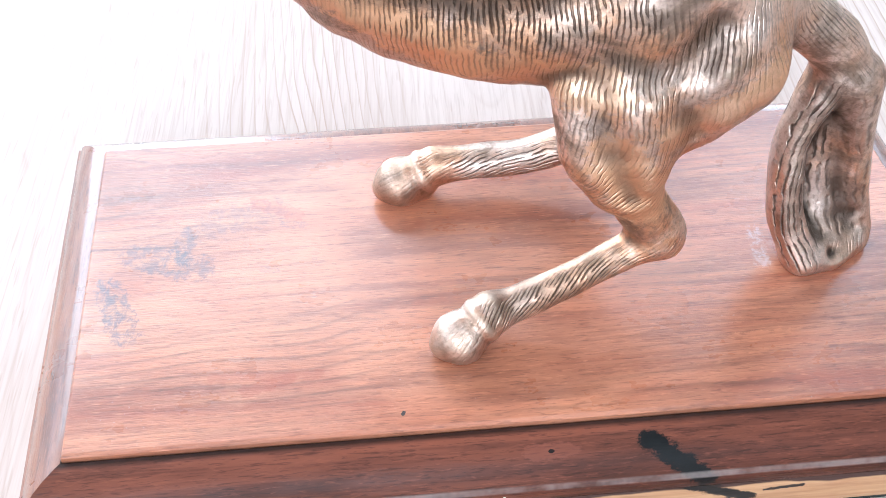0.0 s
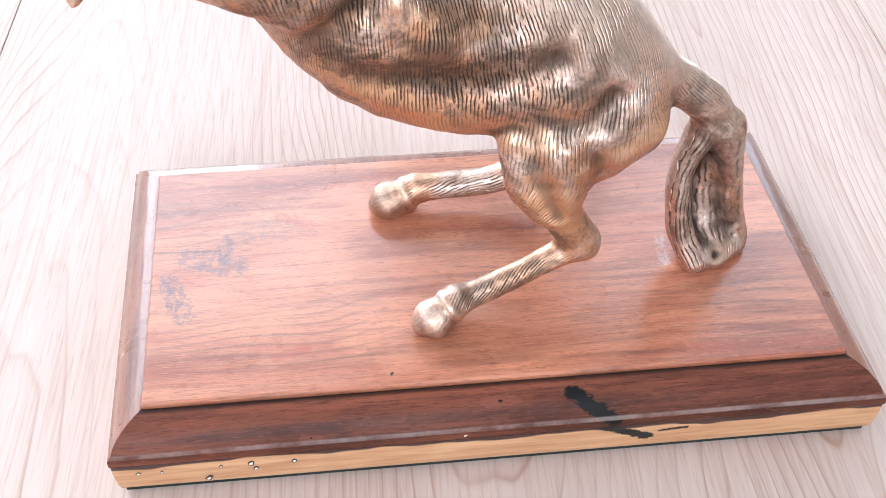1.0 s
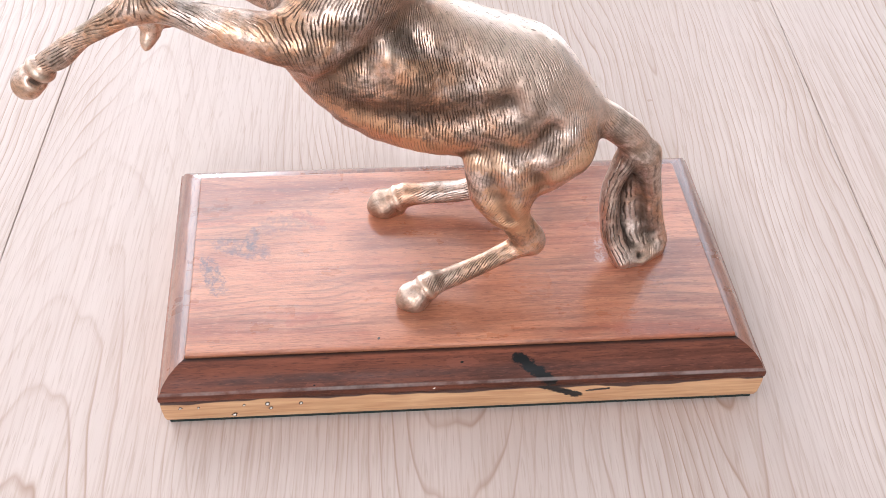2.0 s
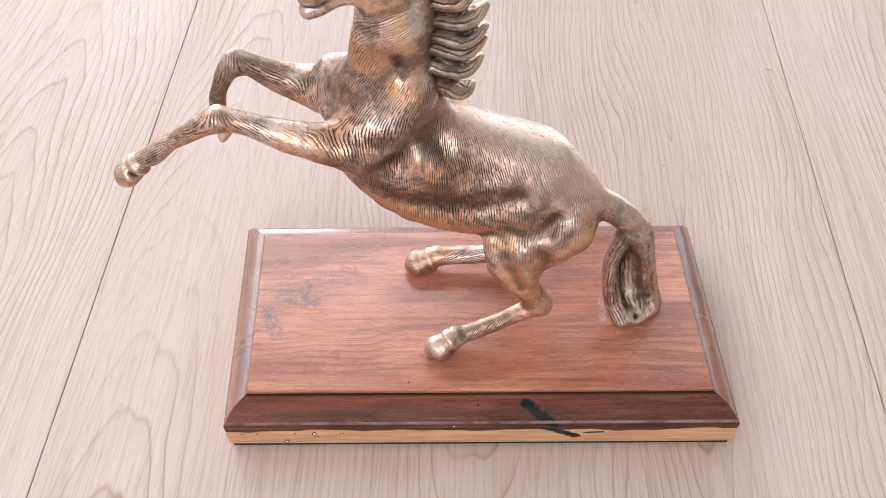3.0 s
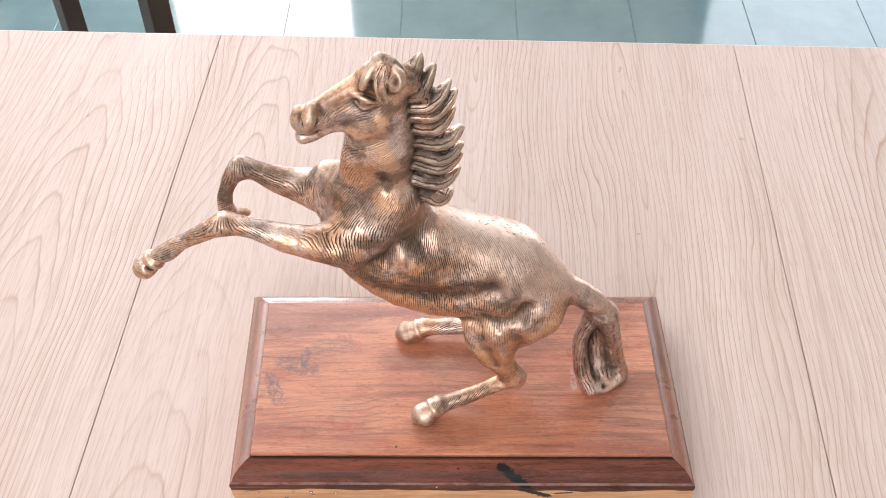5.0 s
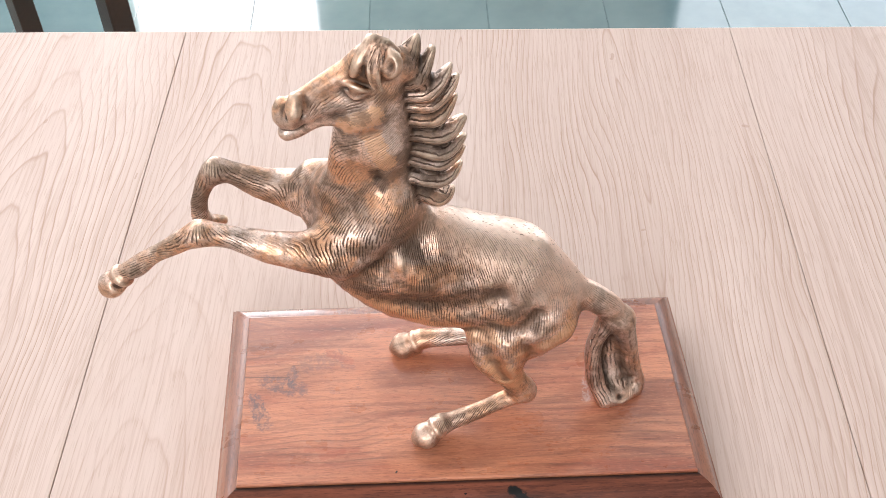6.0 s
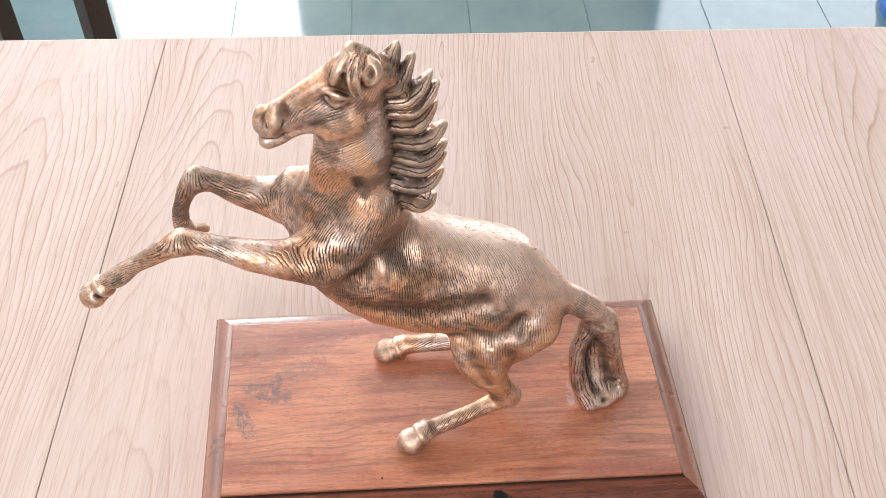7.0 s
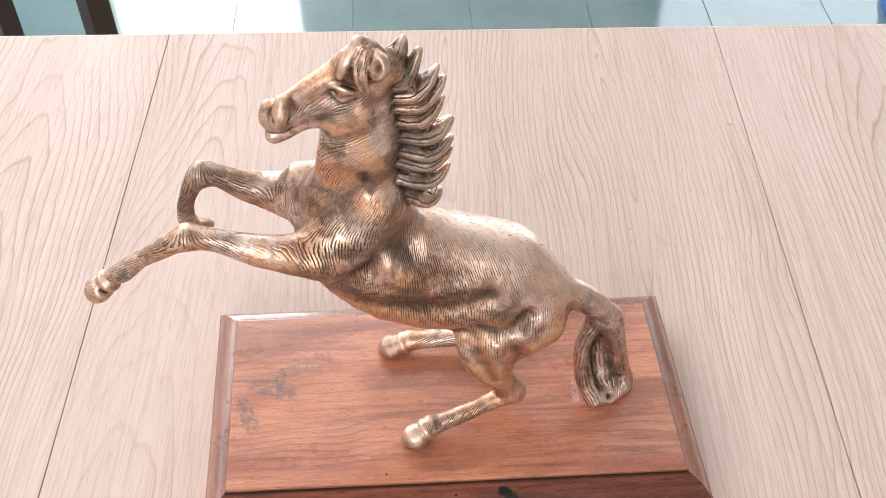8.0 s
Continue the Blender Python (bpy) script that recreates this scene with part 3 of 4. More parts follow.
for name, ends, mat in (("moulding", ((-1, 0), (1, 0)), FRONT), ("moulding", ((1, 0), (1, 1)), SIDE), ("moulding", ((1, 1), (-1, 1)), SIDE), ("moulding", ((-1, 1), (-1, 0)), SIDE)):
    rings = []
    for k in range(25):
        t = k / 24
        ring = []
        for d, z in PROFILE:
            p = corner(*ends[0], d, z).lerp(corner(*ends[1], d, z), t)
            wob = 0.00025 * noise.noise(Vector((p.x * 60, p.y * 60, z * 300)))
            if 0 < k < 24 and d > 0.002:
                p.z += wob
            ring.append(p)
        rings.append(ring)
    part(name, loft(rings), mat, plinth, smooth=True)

bm = loft([[corner(-1, 0, d, z), corner(1, 0, d, z), corner(1, 1, d, z), corner(-1, 1, d, z)]
           for d, z in ((0.0114, -0.0311), (0.0128, -0.0306), (0.0135, -0.0280), (0.0140, -0.0200), (0.0139, -0.0160))])
slab = part("lower_slab", bm, SAP, plinth, "blond sapwood edge with flaked paint specks")
bm = loft([[corner(-1, 0, d, z), corner(1, 0, d, z), corner(1, 1, d, z), corner(-1, 1, d, z)]
           for d, z in ((0.0118, TABLE_Z - Z0), (0.0118, -0.0311))])
part("felt_pad", bm, FELT, plinth, "dark green felt under the slab")
for x, z, w, h in ((-0.1285, -0.0205, 0.0012, 0.0007), (-0.1205, -0.0206, 0.0009, 0.0006), (-0.1050, -0.0268, 0.0016, 0.0011), (-0.1000, -0.0200, 0.0010, 0.0007),
                   (-0.0895, -0.0198, 0.0014, 0.0013), (-0.0882, -0.0230, 0.0011, 0.0009), (-0.0745, -0.0203, 0.0012, 0.0010), (-0.0143, -0.0133, 0.0014, 0.0008)):
    for name, mat, grow_by, depth in (("chip", CHIP, 1.55, 0.00022), ("paint_speck", PAINT_SPECK, 1.0, 0.0004)):
        bm = bmesh.new()
        bmesh.ops.create_icosphere(bm, subdivisions=2, radius=1.0)
        for v in bm.verts:
            ragged = 0.75 + 0.3 * math.sin(7 * v.co.z + 5 * v.co.x + x * 900)
            v.co = Vector((x + v.co.x * w * 0.62 * grow_by * ragged + 0.0003 * v.co.z, -0.0141 + v.co.y * depth, z + v.co.z * h * 0.85 * grow_by))
        part(name, bm, mat, slab, smooth=True)


# ---- horse ----
STEP = 0.0007
LOW = np.array((-0.186, 0.004, -0.004))
SHAPE = tuple(int(round(v / STEP)) for v in (0.312, 0.112, 0.276))
AXIS = [(LOW[i] + STEP * np.arange(SHAPE[i])).astype(np.float32) for i in range(3)]
field = np.full(SHAPE, 0.03, np.float32)
nearest = np.full(SHAPE, 0.03, np.float32)
owner = np.zeros(SHAPE, np.int16)
HAIR = [(0.0, 0.0, 0.002)]      # stroke direction in degrees, how deep it is cut, width of a stroke
LOCKS = {}                      # curved locks whose strands run along them


def limb(nodes, blend, angle, deep, flat=1.0, cut=False, pitch=0.00145, along=False):
    """A smooth tapered limb through nodes (x, y, z, radius), melted into the rest of the body or carved out of it."""
    HAIR.append((angle, deep, pitch))
    if len(nodes) > 2:
        pts = [Vector(n) for n in (nodes[0], *nodes, nodes[-1])]
        fine = []
        for p0, p1, p2, p3 in zip(pts, pts[1:], pts[2:], pts[3:]):
            for k in range(6 if along else 3):
                t = k / (6 if along else 3)
                fine.append(tuple(0.5 * (2 * p1 + (p2 - p0) * t + (2 * p0 - 5 * p1 + 4 * p2 - p3) * t * t + (3 * p1 - p0 - 3 * p2 + p3) * t ** 3)))
        nodes = [*fine, nodes[-1]]
    if along:
        LOCKS[len(HAIR) - 1] = [(n[0], n[2], n[3]) for n in nodes]
    reach = max(n[3] for n in nodes) * max(1.0, flat) + blend + 0.004
    span = []
    for i in range(3):
        lo, hi = min(n[i] for n in nodes) - reach, max(n[i] for n in nodes) + reach
        span.append(slice(max(0, int((lo - LOW[i]) / STEP)), max(0, min(SHAPE[i], int((hi - LOW[i]) / STEP) + 2))))
    span = tuple(span)
    x, y, z = AXIS[0][span[0]][:, None, None], AXIS[1][span[1]][None, :, None], AXIS[2][span[2]][None, None, :]
    d = None
    for a, b in zip(nodes, nodes[1:]):
        ax, ay, az = b[0] - a[0], b[1] - a[1], b[2] - a[2]
        ll = ax * ax + ay * ay + az * az + 1e-12
        t = np.clip(((x - a[0]) * ax + (y - a[1]) * ay + (z - a[2]) * az) / ll, 0, 1)
        dx, dy, dz = x - a[0] - t * ax, (y - a[1] - t * ay) / flat, z - a[2] - t * az
        e = (np.sqrt(dx * dx + dy * dy + dz * dz) - (a[3] + (b[3] - a[3]) * t)) * min(1.0, flat)
        d = e if d is None else np.minimum(d, e)
    d = d.astype(np.float32)
    old = field[span]
    if cut:
        h = np.maximum(blend - np.abs(old + d), 0) / blend
        field[span] = np.maximum(old, -d) + h * h * blend / 4
        return
    h = np.maximum(blend - np.abs(old - d), 0) / blend
    field[span] = np.minimum(old, d) - h * h * blend / 4
    near = nearest[span]
    won = d < near
    near[won] = d[won]
    owner[span][won] = len(HAIR) - 1


# trunk, belly, back
limb([(-0.0557, 0.059, 0.1272, 0.0205), (-0.0380, 0.060, 0.1165, 0.0262), (-0.0087, 0.060, 0.1030, 0.0270), (0.0166, 0.060, 0.0955, 0.0255)], 0.012, 118, 1.0, 0.90)
limb([(-0.0540, 0.060, 0.1165, 0.0135), (-0.0361, 0.060, 0.1013, 0.0214), (-0.0141, 0.060, 0.0932, 0.0240), (0.0039, 0.060, 0.0884, 0.0218)], 0.010, 118, 0.9, 0.90)
limb([(0.0166, 0.060, 0.0955, 0.0250), (0.0350, 0.060, 0.0810, 0.0225), (0.0480, 0.060, 0.0790, 0.0140)], 0.010, 118, 0.9, 0.95)
limb([(-0.0101, 0.060, 0.1330, 0.0080), (0.0081, 0.060, 0.1250, 0.0082), (0.0205, 0.060, 0.1185, 0.0088), (0.0310, 0.060, 0.1135, 0.0098), (0.0395, 0.060, 0.1035, 0.0100), (0.0490, 0.060, 0.0915, 0.0084)], 0.016, 118, 0.6, 1.4)
# breast and neck
limb([(-0.0620, 0.066, 0.1470, 0.0120), (-0.0560, 0.062, 0.1560, 0.0150)], 0.008, 60, 0.8)
limb([(-0.0703, 0.077, 0.1530, 0.0088), (-0.0620, 0.072, 0.1560, 0.0100)], 0.005, 60, 0.6)
limb([(-0.0410, 0.060, 0.1500, 0.0230), (-0.0405, 0.058, 0.1800, 0.0178), (-0.0386, 0.0559, 0.1980, 0.0160)], 0.010, 40, 0.6, 0.80, pitch=0.0021)
limb([(-0.0386, 0.0559, 0.1980, 0.0160), (-0.0375, 0.055, 0.2060, 0.0150), (-0.0350, 0.052, 0.2240, 0.0105)], 0.006, 40, 0.40, 0.80, pitch=0.0021)
limb([(-0.0540, 0.055, 0.1640, 0.0100), (-0.0520, 0.053, 0.1850, 0.0075), (-0.0480, 0.051, 0.2040, 0.0070)], 0.006, 20, 0.8, pitch=0.0022)
# head: face, forehead, bridge of the nose, jaw
limb([(-0.0360, 0.0515, 0.2310, 0.0092), (-0.0420, 0.0500, 0.2275, 0.0088), (-0.0495, 0.0490, 0.2245, 0.0076), (-0.0597, 0.0478, 0.2215, 0.0061), (-0.0689, 0.0460, 0.2195, 0.0054)], 0.005, 65, 0.38, 0.92)
limb([(-0.0400, 0.0495, 0.2405, 0.0066), (-0.0482, 0.0485, 0.2362, 0.0052), (-0.0590, 0.0475, 0.2302, 0.0043), (-0.0700, 0.0460, 0.2243, 0.0037)], 0.004, 30, 0.1)
limb([(-0.0400, 0.0495, 0.2400, 0.0062), (-0.0335, 0.0505, 0.2400, 0.0066), (-0.0270, 0.0530, 0.2360, 0.0066)], 0.004, 30, 0.1)
limb([(-0.0374, 0.0495, 0.2165, 0.0078), (-0.0455, 0.0485, 0.2140, 0.0062), (-0.0574, 0.0470, 0.2142, 0.0036), (-0.0690, 0.0460, 0.2122, 0.0030)], 0.004, 0, 0.1, 0.9)
# muzzle: core, nostrils, lips, chin
limb([(-0.0680, 0.0465, 0.2195, 0.0060), (-0.0745, 0.0455, 0.2180, 0.0045)], 0.003, 0, 0.0)
limb([(-0.0694, 0.0418, 0.2284, 0.0034), (-0.0704, 0.0400, 0.2238, 0.0043), (-0.0722, 0.0405, 0.2190, 0.0034)], 0.003, 0, 0.0)
limb([(-0.0762, 0.0460, 0.2238, 0.0032), (-0.0776, 0.0452, 0.2198, 0.0033), (-0.0766, 0.0436, 0.2162, 0.0030), (-0.0712, 0.0412, 0.2168, 0.0025)], 0.0026, 0, 0.0)
limb([(-0.0645, 0.0462, 0.2134, 0.0036), (-0.0705, 0.0452, 0.2104, 0.0041), (-0.0752, 0.0442, 0.2096, 0.0042)], 0.0018, 0, 0.0)
limb([(-0.0752, 0.0385, 0.2240, 0.0011), (-0.0744, 0.0380, 0.2212, 0.0013)], 0.001, 0, 0.0, 1.0, True)
limb([(-0.0815, 0.0425, 0.2124, 0.0006), (-0.0740, 0.0400, 0.2127, 0.0008), (-0.0665, 0.0410, 0.2150, 0.0006)], 0.001, 0, 0.0, 1.0, True)
limb([(-0.0685, 0.0400, 0.2270, 0.0008), (-0.0672, 0.0395, 0.2215, 0.0010)], 0.002, 0, 0.0, 1.0, True)
limb([(-0.0315, 0.0410, 0.2260, 0.0006), (-0.0300, 0.0415, 0.2200, 0.0006), (-0.0325, 0.0420, 0.2130, 0.0004)], 0.004, 0, 0.0, 1.0, True)
# shoulder and elbow of the near side
limb([(-0.0605, 0.0455, 0.1430, 0.0105), (-0.0430, 0.0450, 0.1470, 0.0112), (-0.0330, 0.0480, 0.1600, 0.0100)], 0.009, 118, 1.0)
limb([(-0.0725, 0.0390, 0.1375, 0.0066), (-0.0562, 0.0385, 0.1375, 0.0068), (-0.0432, 0.0405, 0.1375, 0.0048)], 0.003, 118, 0.7)
limb([(-0.0304, 0.0405, 0.1300, 0.0044), (-0.0189, 0.0400, 0.1175, 0.0048)], 0.008, 118, 1.0)
limb([(-0.0400, 0.0335, 0.1290, 0.0036), (-0.0350, 0.0330, 0.1400, 0.0036)], 0.006, 0, 0, 1.0, True)
# near foreleg
limb([(-0.0600, 0.044, 0.1350, 0.0140), (-0.0725, 0.040, 0.1400, 0.0098), (-0.0850, 0.038, 0.1440, 0.0083), (-0.0988, 0.038, 0.1494, 0.0064), (-0.1111, 0.038, 0.1540, 0.0055), (-0.1208, 0.038, 0.1562, 0.0059)], 0.005, 140, 0.9)
limb([(-0.1208, 0.038, 0.1562, 0.0057), (-0.1317, 0.038, 0.1507, 0.0048), (-0.1447, 0.038, 0.1425, 0.0043), (-0.1541, 0.038, 0.1349, 0.0049), (-0.1593, 0.038, 0.1324, 0.0041)], 0.004, 60, 0.9)
limb([(-0.1632, 0.038, 0.1282, 0.0061), (-0.1692, 0.038, 0.1226, 0.0064)], 0.0012, 0, 0.0)
limb([(-0.1660, 0.0325, 0.1276, 0.0012), (-0.1625, 0.0330, 0.1235, 0.0012)], 0.0012, 0, 0.0, 1.0, True)
# far foreleg
limb([(-0.0640, 0.074, 0.1400, 0.0150), (-0.0837, 0.080, 0.1420, 0.0103), (-0.0985, 0.080, 0.1473, 0.0075), (-0.1112, 0.080, 0.1542, 0.0056), (-0.1186, 0.080, 0.1560, 0.0059)], 0.006, 150, 0.9)
limb([(-0.1186, 0.080, 0.1560, 0.0057), (-0.1252, 0.080, 0.1481, 0.0045), (-0.1302, 0.080, 0.1356, 0.0040), (-0.1315, 0.080, 0.1271, 0.0044)], 0.004, 20, 0.9)
limb([(-0.1312, 0.080, 0.1255, 0.0044), (-0.1280, 0.0800, 0.1190, 0.0050), (-0.1302, 0.0765, 0.1140, 0.0032), (-0.1312, 0.0750, 0.1112, 0.0012)], 0.0015, 0, 0.0)
limb([(-0.1265, 0.0820, 0.1200, 0.0040), (-0.1218, 0.0850, 0.1180, 0.0030)], 0.001, 0, 0.0)
# near hind leg: thigh, stifle, gaskin, hock
limb([(0.0330, 0.046, 0.0820, 0.0185), (0.0213, 0.041, 0.0690, 0.0140), (0.0205, 0.039, 0.0545, 0.0112)], 0.007, 118, 0.54, 0.9)
limb([(0.0070, 0.0400, 0.0740, 0.0062), (0.0092, 0.0370, 0.0590, 0.0062), (0.0170, 0.0360, 0.0455, 0.0055)], 0.004, 118, 0.48)
limb([(0.0180, 0.0345, 0.0665, 0.0052), (0.0337, 0.0365, 0.0670, 0.0062), (0.0480, 0.0410, 0.0770, 0.0062)], 0.004, 118, 0.36)
limb([(0.0140, 0.0420, 0.1110, 0.0040), (0.0261, 0.0410, 0.1060, 0.0045), (0.0356, 0.0410, 0.0965, 0.0040)], 0.008, 118, 0.5)
limb([(0.0144, 0.0295, 0.0850, 0.0040), (0.0281, 0.0297, 0.0840, 0.0052), (0.0370, 0.0320, 0.0930, 0.0048)], 0.006, 0, 0, 1.0, True)
limb([(-0.0406, 0.0345, 0.1030, 0.0045), (-0.0162, 0.0312, 0.1005, 0.0060), (0.0051, 0.0305, 0.1030, 0.0060), (0.0180, 0.0338, 0.1075, 0.0045)], 0.008, 0, 0, 1.0, True)
limb([(-0.0150, 0.0445, 0.0840, 0.0038), (-0.0020, 0.0440, 0.0880, 0.0042), (0.0130, 0.0425, 0.0960, 0.0042)], 0.006, 118, 0.5)
limb([(0.0205, 0.039, 0.0545, 0.0104), (0.0255, 0.037, 0.0390, 0.0072), (0.0315, 0.036, 0.0285, 0.0058)], 0.004, 30, 0.5)
limb([(0.0318, 0.037, 0.0400, 0.0016), (0.0350, 0.0365, 0.0315, 0.0033), (0.0352, 0.036, 0.0250, 0.0030)], 0.003, 30, 0.3)
limb([(0.0315, 0.036, 0.0270, 0.0056), (0.0195, 0.034, 0.0222, 0.0049), (0.0062, 0.032, 0.0159, 0.0046), (-0.0073, 0.030, 0.0105, 0.0050), (-0.0130, 0.028, 0.0100, 0.0062)], 0.004, 50, 0.9)
limb([(-0.0175, 0.0260, 0.0085, 0.0062), (-0.0215, 0.0245, 0.0055, 0.0075)], 0.0012, 0, 0.15)
# far hind leg
limb([(0.0336, 0.074, 0.0800, 0.0185), (0.0230, 0.081, 0.0620, 0.0135), (0.0230, 0.084, 0.0400, 0.0090), (0.0290, 0.086, 0.0230, 0.0060)], 0.008, 118, 0.48, 0.9)
limb([(0.0290, 0.086, 0.0220, 0.0058), (0.0032, 0.0875, 0.0130, 0.0057), (-0.0165, 0.088, 0.0112, 0.0057), (-0.0231, 0.088, 0.0105, 0.0066)], 0.004, 50, 0.9)
limb([(-0.0285, 0.087, 0.0088, 0.0066), (-0.0335, 0.087, 0.0060, 0.0076)], 0.0012, 0, 0.15)
# buttocks
limb([(0.0440, 0.050, 0.0740, 0.0160), (0.0360, 0.048, 0.0660, 0.0140)], 0.007, 118, 0.30)
limb([(0.0440, 0.070, 0.0740, 0.0160), (0.0360, 0.072, 0.0660, 0.0140)], 0.007, 118, 0.30)
# tail: root, outer and inner locks with a hollow between them
limb([(0.0510, 0.060, 0.0865, 0.0088), (0.0634, 0.060, 0.0800, 0.0078), (0.0758, 0.060, 0.0705, 0.0076), (0.0852, 0.060, 0.0575, 0.0078)], 0.005, 140, 0.5)
limb([(0.0790, 0.060, 0.0600, 0.0052), (0.0725, 0.057, 0.0400, 0.0044), (0.0735, 0.052, 0.0180, 0.0050), (0.0800, 0.048, 0.0040, 0.0056)], 0.003, 95, 1.26, 1.4, pitch=0.0011, along=True)
limb([(0.0861, 0.060, 0.0580, 0.0070), (0.0920, 0.060, 0.0330, 0.0058), (0.0960, 0.059, 0.0150, 0.0052), (0.0985, 0.058, 0.0045, 0.0058)], 0.003, 80, 0.6, 1.2, pitch=0.0016, along=True)
limb([(0.0818, 0.064, 0.0430, 0.0062), (0.0845, 0.061, 0.0180, 0.0070), (0.0880, 0.054, 0.0040, 0.0072)], 0.004, 95, 0.9, pitch=0.0012, along=True)
limb([(0.0800, 0.048, 0.0035, 0.0050), (0.0880, 0.047, 0.0030, 0.0048), (0.0970, 0.053, 0.0030, 0.0048)], 0.003, 118, 0.2)
limb([(0.0835, 0.0520, 0.0430, 0.0026), (0.0850, 0.0505, 0.0300, 0.0030)], 0.003, 0, 0, 1.0, True)
limb([(0.0905, 0.0500, 0.0150, 0.0032), (0.0950, 0.0510, 0.0140, 0.0026)], 0.002, 0, 0, 1.0, True)
limb([(0.0890, 0.0440, 0.0070, 0.0024), (0.0940, 0.0450, 0.0075, 0.0022)], 0.002, 0, 0, 1.0, True)
# mane: overlapping leaf-shaped locks swept back from the crest, tips curling up
limb([(-0.0300, 0.056, 0.2310, 0.0055), (-0.0240, 0.057, 0.2340, 0.0052), (-0.0175, 0.058, 0.2235, 0.0058), (-0.0160, 0.059, 0.2094, 0.0050), (-0.0155, 0.059, 0.1917, 0.0050), (-0.0155, 0.059, 0.1749, 0.0050), (-0.0165, 0.059, 0.1612, 0.0042)], 0.004, 60, 1.6, 1.3, pitch=0.0017, along=True)
for (bx, bz), (tx, tz), r in (((-0.0300, 0.2335), (-0.0188, 0.2446), 0.0058), ((-0.0250, 0.2265), (-0.0126, 0.2384), 0.0050), ((-0.0218, 0.2205), (-0.0050, 0.2298), 0.0052),
                              ((-0.0208, 0.2150), (-0.0022, 0.2240), 0.0050), ((-0.0202, 0.2075), (-0.0030, 0.2137), 0.0050), ((-0.0192, 0.1990), (0.0002, 0.2012), 0.0050),
                              ((-0.0190, 0.1905), (0.0006, 0.1904), 0.0048), ((-0.0192, 0.1835), (0.0002, 0.1842), 0.0046), ((-0.0194, 0.1735), (-0.0010, 0.1742), 0.0052), ((-0.0175, 0.1635), (-0.0046, 0.1590), 0.0050)):
    lean = math.degrees(math.atan2(tz - bz, tx - bx))
    m1x, m1z = bx * 0.60 + tx * 0.40, bz * 0.60 + tz * 0.40 - 0.0040
    m2x, m2z = bx * 0.24 + tx * 0.76, bz * 0.24 + tz * 0.76 - 0.0032
    limb([(bx - 0.004, 0.056, bz, r * 0.85), (m1x, 0.056, m1z, r * 0.86), (m2x, 0.058, m2z, r * 0.70), (tx, 0.060, tz, 0.0015)], 0.0010, lean - 8, 1.9, 1.5, pitch=0.0017, along=True)
# ear, folded forward, with its hollow
limb([(-0.0308, 0.0440, 0.2390, 0.0030), (-0.0288, 0.0415, 0.2430, 0.0044), (-0.0282, 0.0418, 0.2470, 0.0038), (-0.0294, 0.0430, 0.2500, 0.0018)], 0.0016, 80, 0.0)
limb([(-0.0318, 0.0376, 0.2418, 0.0020), (-0.0308, 0.0370, 0.2455, 0.0030), (-0.0302, 0.0380, 0.2488, 0.0016)], 0.0010, 0, 0, 1.0, True)
limb([(-0.0335, 0.0560, 0.2410, 0.0036), (-0.0350, 0.0575, 0.2455, 0.0024)], 0.0012, 80, 0.0)
# forelock: one heavy lock, two thin ones behind it, and one laid back over the ear
limb([(-0.0366, 0.0480, 0.2520, 0.0030), (-0.0394, 0.0452, 0.2492, 0.0026), (-0.0424, 0.0430, 0.2446, 0.0026), (-0.0448, 0.0424, 0.2396, 0.0018)], 0.0008, 60, 0.3)
limb([(-0.0350, 0.0460, 0.2505, 0.0024), (-0.0380, 0.0425, 0.2445, 0.0020), (-0.0380, 0.0408, 0.2395, 0.0018), (-0.0364, 0.0405, 0.2335, 0.0010)], 0.0006, 60, 1.3, pitch=0.0014, along=True)
limb([(-0.0335, 0.0450, 0.2490, 0.0022), (-0.0350, 0.0415, 0.2425, 0.0018), (-0.0350, 0.0404, 0.2375, 0.0015), (-0.0336, 0.0404, 0.2325, 0.0008)], 0.0006, 60, 1.3, pitch=0.0014, along=True)
limb([(-0.0362, 0.0475, 0.2512, 0.0026), (-0.0315, 0.0468, 0.2508, 0.0026), (-0.0268, 0.0472, 0.2462, 0.0018)], 0.0008, 40, 0.6)
limb([(-0.0405, 0.0408, 0.2440, 0.0012), (-0.0412, 0.0398, 0.2395, 0.0017)], 0.0012, 0, 0, 1.0, True)
limb([(-0.0382, 0.0422, 0.1850, 0.0018), (-0.0382, 0.0425, 0.1805, 0.0026)], 0.0015, 0, 0, 1.0, True)
# round jaw and the hollow above it
limb([(-0.0450, 0.0462, 0.2150, 0.0054), (-0.0400, 0.0468, 0.2180, 0.0060)], 0.006, 65, 0.15)
limb([(-0.0590, 0.0395, 0.2210, 0.0018), (-0.0520, 0.0378, 0.2205, 0.0036), (-0.0430, 0.0372, 0.2232, 0.0024)], 0.0014, 0, 0.0, 1.0, True)


def collar(centre, axis, radius, thick, cut):
    """A ridge or groove half way round a leg."""
    axis = Vector(axis).normalized()
    up = (Vector((0, 0, 1)) - axis * axis.z).normalized()
    out = axis.cross(up)
    if out.y > 0:
        out.negate()
    ring = []
    for k in range(9):
        a = radians(-60 + 240 * k / 8)
        p = Vector(centre) + (up * math.cos(a) + out * math.sin(a)) * radius
        ring.append((p.x, p.y, p.z, thick))
    limb(ring, 0.0022, 0, 0.0, 1.0, cut)


